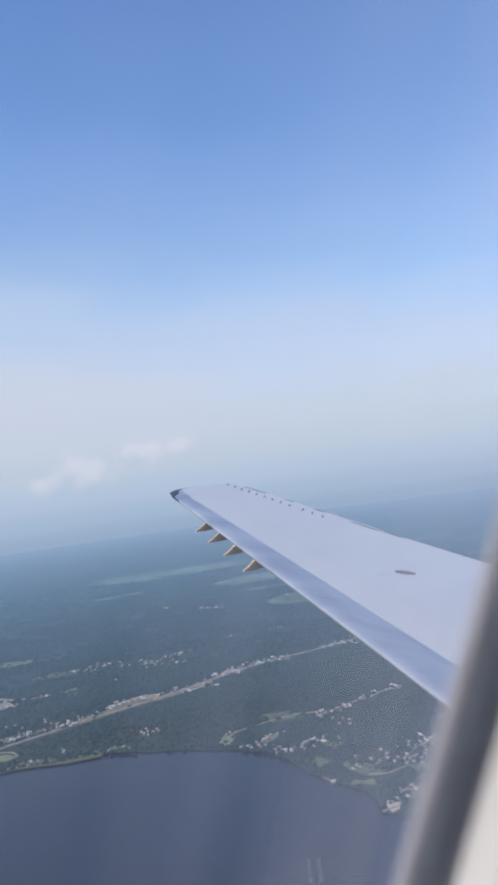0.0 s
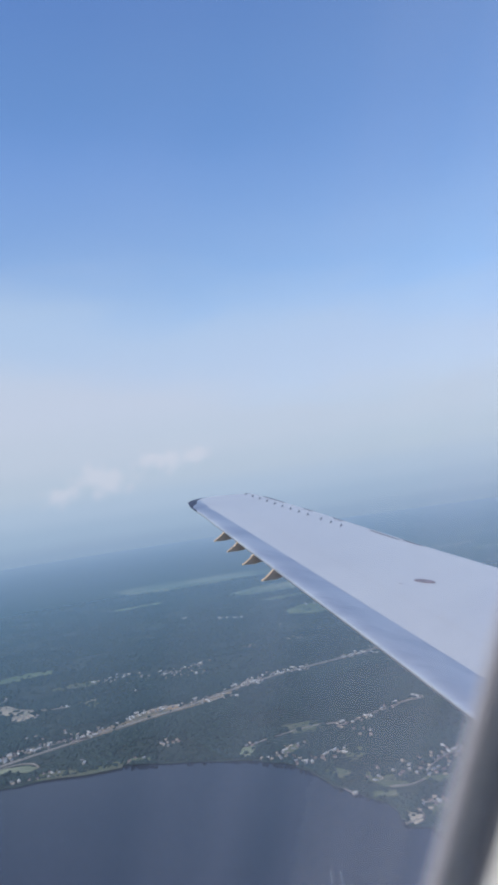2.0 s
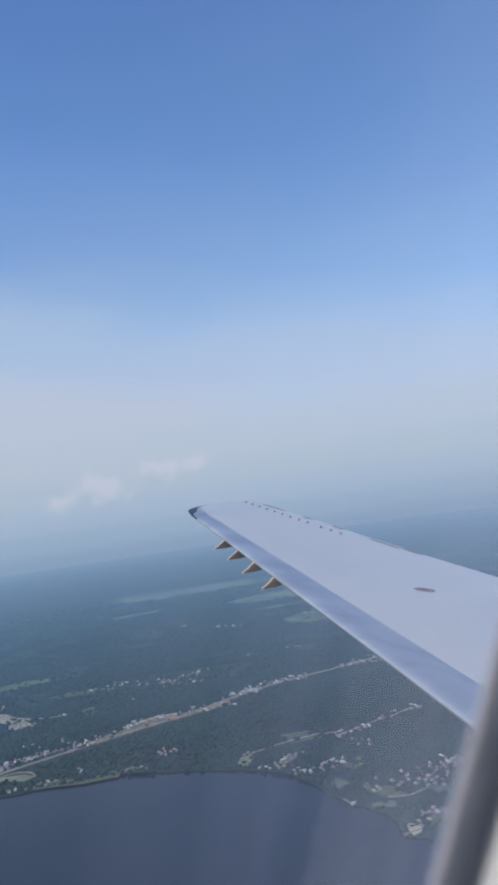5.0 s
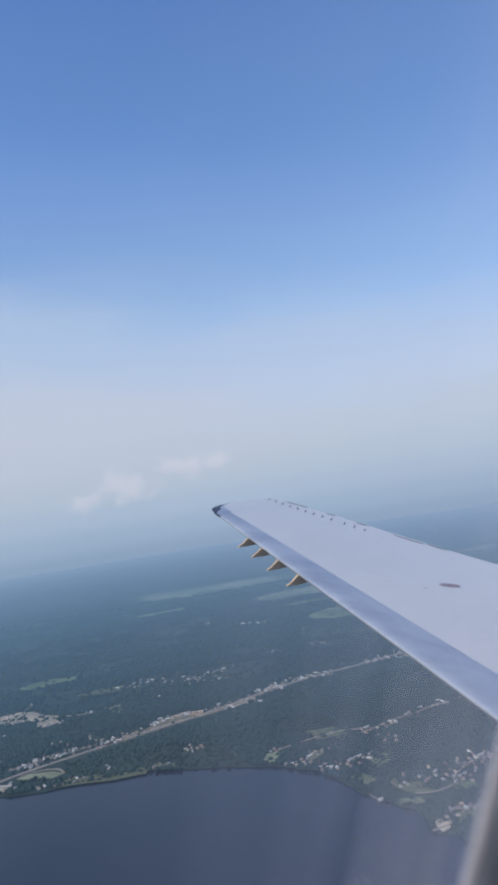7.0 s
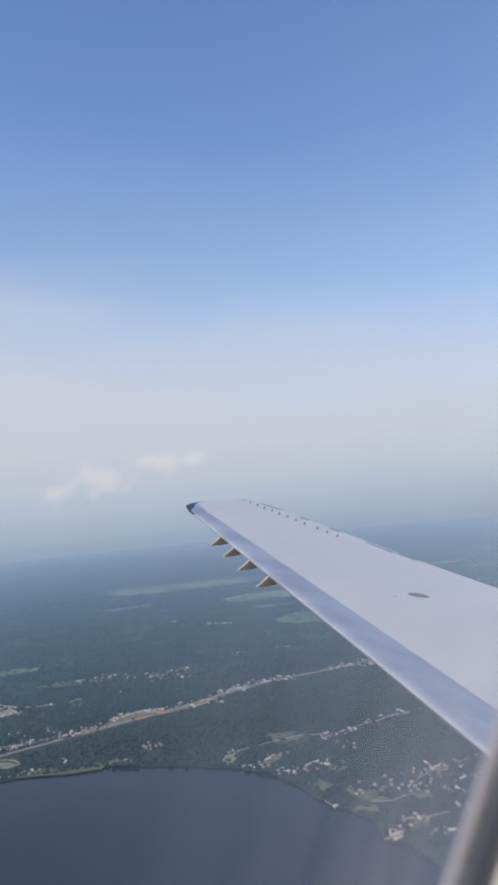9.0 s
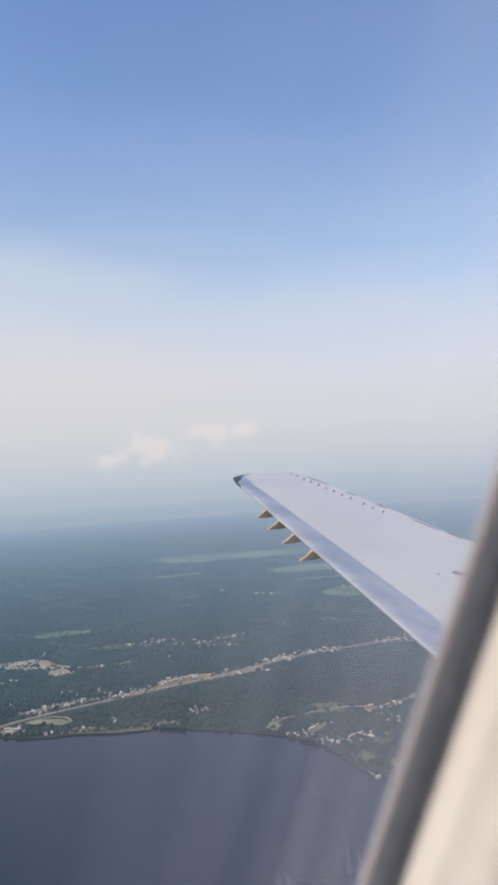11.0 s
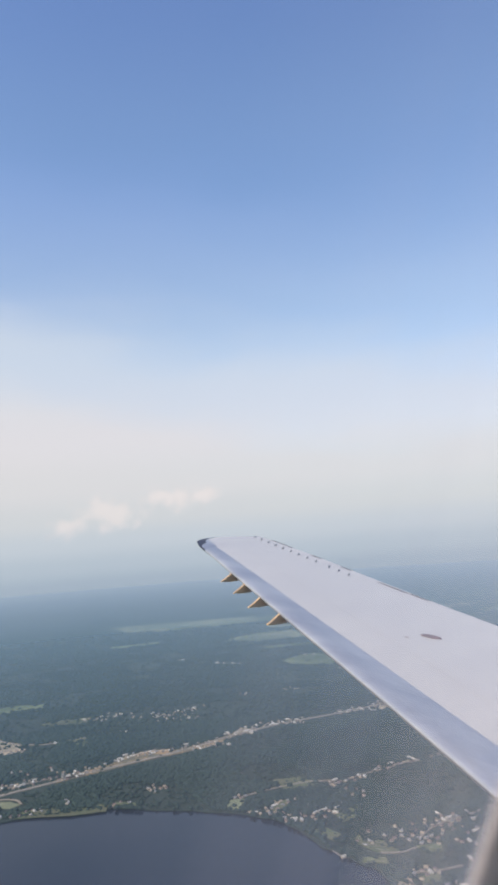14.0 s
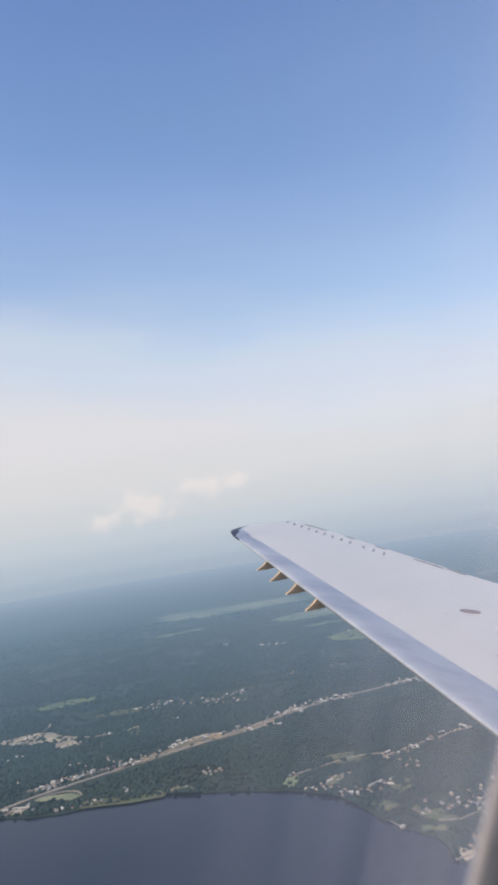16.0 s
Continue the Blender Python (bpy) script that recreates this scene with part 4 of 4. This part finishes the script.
# skin joint along the front spar
for y0, y1 in ((-0.5, -4.65), (-4.72, -5.95), (-6.0, -8.8)):
    vs, fs = [], []
    for i in range(13):
        y = y0 + (y1 - y0) * i / 12
        x = lead(y) + 0.60 + 0.028 * -y
        vs += [on_wing(x, y, 0.0015), on_wing(x + 0.006, y, 0.0015)]
        if i:
            fs.append((2 * i - 2, 2 * i - 1, 2 * i + 1, 2 * i))
    part("skin_joint", mesh_of("skin_joint", vs, fs, line_grey), wing, "thin grey joint line in the skin")


def disc(name, x, y, radius, mat, label, height=0.006, oval=0.62):
    """A low oval cap, its short axis across the chord line."""
    ca, sa = math.cos(radians(37.5)), math.sin(radians(37.5))
    vs = []
    for r, up in ((radius, 0.001), (radius * 0.94, height), (0.0, height + 0.001)):
        for i in range(28):
            u, v = r * oval * math.cos(i * math.tau / 28), r * math.sin(i * math.tau / 28)
            vs.append(on_wing(x + u * ca - v * sa, y + u * sa + v * ca, up))
    fs = [(j * 28 + i, j * 28 + (i + 1) % 28, j * 28 + 28 + (i + 1) % 28, j * 28 + 28 + i) for j in range(2) for i in range(28)]
    return part(name, mesh_of(name, vs, fs, mat), wing, label)


disc("filler_cap", -0.563, -4.634, 0.100, mark_brown, "round brown filler cap set in the skin")
disc("fastener", -0.833, -4.568, 0.020, mark_brown, "small dark fastener", 0.003)
# row of little fins near the rear edge
fin_mesh = mesh_of("vortex_generator", [(-0.03, -0.004, 0), (0.03, -0.006, 0), (0.03, 0.006, 0), (-0.03, 0.004, 0), (0.02, -0.004, 0.02), (0.028, -0.004, 0.02),
                                        (0.028, 0.004, 0.02), (0.02, 0.004, 0.02)],
                   [(0, 1, 5, 4), (1, 2, 6, 5), (2, 3, 7, 6), (3, 0, 4, 7), (4, 5, 6, 7)], stud_grey)
for i in range(12):
    y = 0.34 - 0.232 * i - (0.10 if i > 8 else 0)
    x = 1.285 + 0.205 * (y - 0.34)
    part("vortex_generator", fin_mesh, wing, "small dark vortex fin" if i == 0 else "",
         Matrix.Translation(on_wing(x, y, -0.001)) @ Matrix.Rotation(0.5, 4, "Z") @ Matrix.Scale(1.3, 4))


def vortilon(s):
    """A thin triangular fence that hangs under the leading edge and reaches forward."""
    y = -s
    x = lead(y)
    z = DIH * y
    shape = [(0.05, 0.005), (-0.01, -0.015), (-0.05, -0.052), (-0.10, -0.083), (-0.15, -0.102), (-0.15, -0.114), (0.0, -0.116), (0.11, -0.106), (0.18, -0.085), (0.22, -0.05)]
    vs = [(x + a, y + side, z + c) for side in (-0.012, 0.012) for a, c in shape]
    k = len(shape)
    bm = bmesh.new()
    bv = [bm.verts.new(v) for v in vs]
    bm.faces.new(bv[:k])
    bm.faces.new(bv[k:][::-1])
    for i in range(k):
        j = (i + 1) % k
        bm.faces.new((bv[i], bv[j], bv[k + j], bv[k + i]))
    bmesh.ops.bevel(bm, geom=[e for e in bm.edges if e.calc_length() > 0.03], offset=0.003, segments=1, affect="EDGES")
    return part("vortilon", from_bm("vortilon", bm, orange_metal), wing, "orange-brown triangular fence under the leading edge")


for s in (1.603, 2.141, 2.713, 3.319):
    vortilon(s)

# ---- cabin window and wall ----
TILT = radians(18.6)
WALL = Matrix(((1, 0, 0, SEAT[0]), (0, math.cos(TILT), -math.sin(TILT), SEAT[1] + 0.16), (0, math.sin(TILT), math.cos(TILT), SEAT[2]), (0, 0, 0, 1)))
cabin = new("cabin_wall")
cabin.parent = airplane
cabin.matrix_basis = WALL
tagged(cabin, "cream cabin side wall with an oval-cornered window")
A0, A1, B0, B1 = -0.060, 0.225, -0.400, 0.290      # window opening in the wall's plane


def outline(grow_by, out, steps=10):
    """A rounded rectangle grown by a margin, at a depth: positive is outside."""
    x0, x1, z0, z1 = A0 - grow_by, A1 + grow_by, B0 - grow_by, B1 + grow_by
    r = 0.080 + grow_by * 0.7
    pts = []
    for cx, cz, a0 in ((x1 - r, z1 - r, 0), (x0 + r, z1 - r, 90), (x0 + r, z0 + r, 180), (x1 - r, z0 + r, 270)):
        pts += [Vector((cx + r * math.cos(radians(a0 + 90 * i / steps)), out, cz + r * math.sin(radians(a0 + 90 * i / steps)))) for i in range(steps + 1)]
    return pts


def rings_mesh(name, loops, mat):
    vs, fs = [p for loop in loops for p in loop], []
    k = len(loops[0])
    for j in range(len(loops) - 1):
        fs += [(j * k + i, j * k + (i + 1) % k, (j + 1) * k + (i + 1) % k, (j + 1) * k + i) for i in range(k)]
    return mesh_of(name, vs, fs, mat, True)


part("window_rim", rings_mesh("window_rim", [outline(0.175, 0.050), outline(0.170, 0.042), outline(0.012, 0.0015), outline(0.002, 0.0), outline(0.0, -0.0015), outline(0.004, -0.004)], rim_grey), cabin, "soft grey rim of the window")
part("window_seal", rings_mesh("window_seal", [outline(0.004, -0.004), outline(0.006, -0.0046), outline(0.016, -0.0046), outline(0.0180, -0.0052), outline(0.0188, -0.0066)], seal_dark), cabin, "dark rubber seal round the pane")


def square_loop(half_x, z0, z1, out, steps=10):
    """As many points as outline() has, on a long rectangle."""
    pts = []
    for p in outline(0.2, out, steps):
        pts.append(p)
    cx, cz = (A0 + A1) / 2, (z0 + z1) / 2
    res = []
    for p in pts:
        dx, dz = p.x - (A0 + A1) / 2, p.z - (B0 + B1) / 2
        k = max(abs(dx) / half_x, abs(dz) / ((z1 - z0) / 2))
        res.append(Vector((cx + dx / k, out, cz + dz / k)))
    return res


panel_loops = [outline(0.0188, -0.0066), outline(0.0196, -0.0085), outline(0.0230, -0.0200), outline(0.0235, -0.0235), outline(0.0256, -0.0262), outline(0.0285, -0.0370), outline(0.032, -0.045), outline(0.036, -0.050), outline(0.041, -0.053), outline(0.044, -0.058),
               outline(0.055, -0.088), outline(0.064, -0.097), outline(0.15, -0.100), square_loop(1.2, -0.62, 0.52, -0.101)]
part("window_panel", rings_mesh("window_panel", panel_loops, trim_cream), cabin, "cream moulded panel round the window")
pane = part("window_pane", mesh_of("window_pane", outline(0.012, 0.004), [range(len(outline(0, 0)))], pane_glass), cabin, "clear acrylic pane with a faint painted veil of glare in streaks")
pane.visible_shadow = False
part("outer_skin", rings_mesh("outer_skin", [outline(0.175, 0.050), outline(0.179, 0.060), square_loop(1.2, -0.62, 0.52, 0.060)], skin_white), cabin, "white outer fuselage skin")
# the rest of the cabin tube, closed at both ends
RAD = 1.24
reach = math.sqrt(RAD ** 2 - 0.57 ** 2)
centre = WALL @ Vector((0, 0.06 - reach, -0.05))
X0, X1 = SEAT[0] + (A0 + A1) / 2 - 1.2, SEAT[0] + (A0 + A1) / 2 + 1.2
for name, back, mat, label in (("fuselage_skin", 0.0, skin_white, "white fuselage skin"), ("cabin_lining", 0.161, lining, "pale grey cabin lining")):
    rad, half = math.hypot(reach - back, 0.57), math.atan2(0.57, reach - back)
    steps, along = 36, 12
    vs, fs = [], []
    for j in range(along + 1):
        for i in range(steps + 1):
            a = TILT + half + (math.tau - 2 * half) * i / steps
            vs.append((X0 + (X1 - X0) * j / along, centre.y + rad * math.cos(a), centre.z + rad * math.sin(a)))
    k = steps + 1
    for j in range(along):
        for i in range(steps):
            if not (i in (14, 15, 16) and j % 3):          # unseen window openings across the aisle, added to let light in
                fs.append((j * k + i, j * k + i + 1, (j + 1) * k + i + 1, (j + 1) * k + i))
    fs += [tuple(range(k)), tuple(along * k + i for i in range(k))[::-1]]
    part(name, mesh_of(name, vs, fs, mat), airplane, label)
part("cabin_floor", from_bm("cabin_floor", box_bm(X0 + 0.02, X1 - 0.02, centre.y - 0.85, centre.y + 0.85, centre.z - 0.80, centre.z - 0.72), carpet), airplane, "dark carpeted cabin floor")
# the fuselage over the wing, behind the window, and the belly fairing under it
vs, fs = [], []
for j in range(7):
    x = X1 + 0.002 + 3.9 * j / 6
    vs += [(x, centre.y + RAD * math.cos(i * math.tau / 36), centre.z + RAD * math.sin(i * math.tau / 36)) for i in range(36)]
    if j:
        fs += [((j - 1) * 36 + i, (j - 1) * 36 + (i + 1) % 36, j * 36 + (i + 1) % 36, j * 36 + i) for i in range(36)]
fs += [tuple(range(36))[::-1], tuple(6 * 36 + i for i in range(36))]
part("fuselage_skin", mesh_of("fuselage_skin_aft", vs, fs, skin_white, True), airplane, "white fuselage skin over the wing")
bm = bmesh.new()
bmesh.ops.create_uvsphere(bm, u_segments=32, v_segments=16, radius=1)
bmesh.ops.scale(bm, vec=(3.3, 1.15, 0.62), verts=bm.verts)
bmesh.ops.translate(bm, vec=(-2.6, centre.y + 0.1, centre.z - 1.05), verts=bm.verts)
part("belly_fairing", from_bm("belly_fairing", bm, skin_white, True), airplane, "white belly fairing at the wing root")
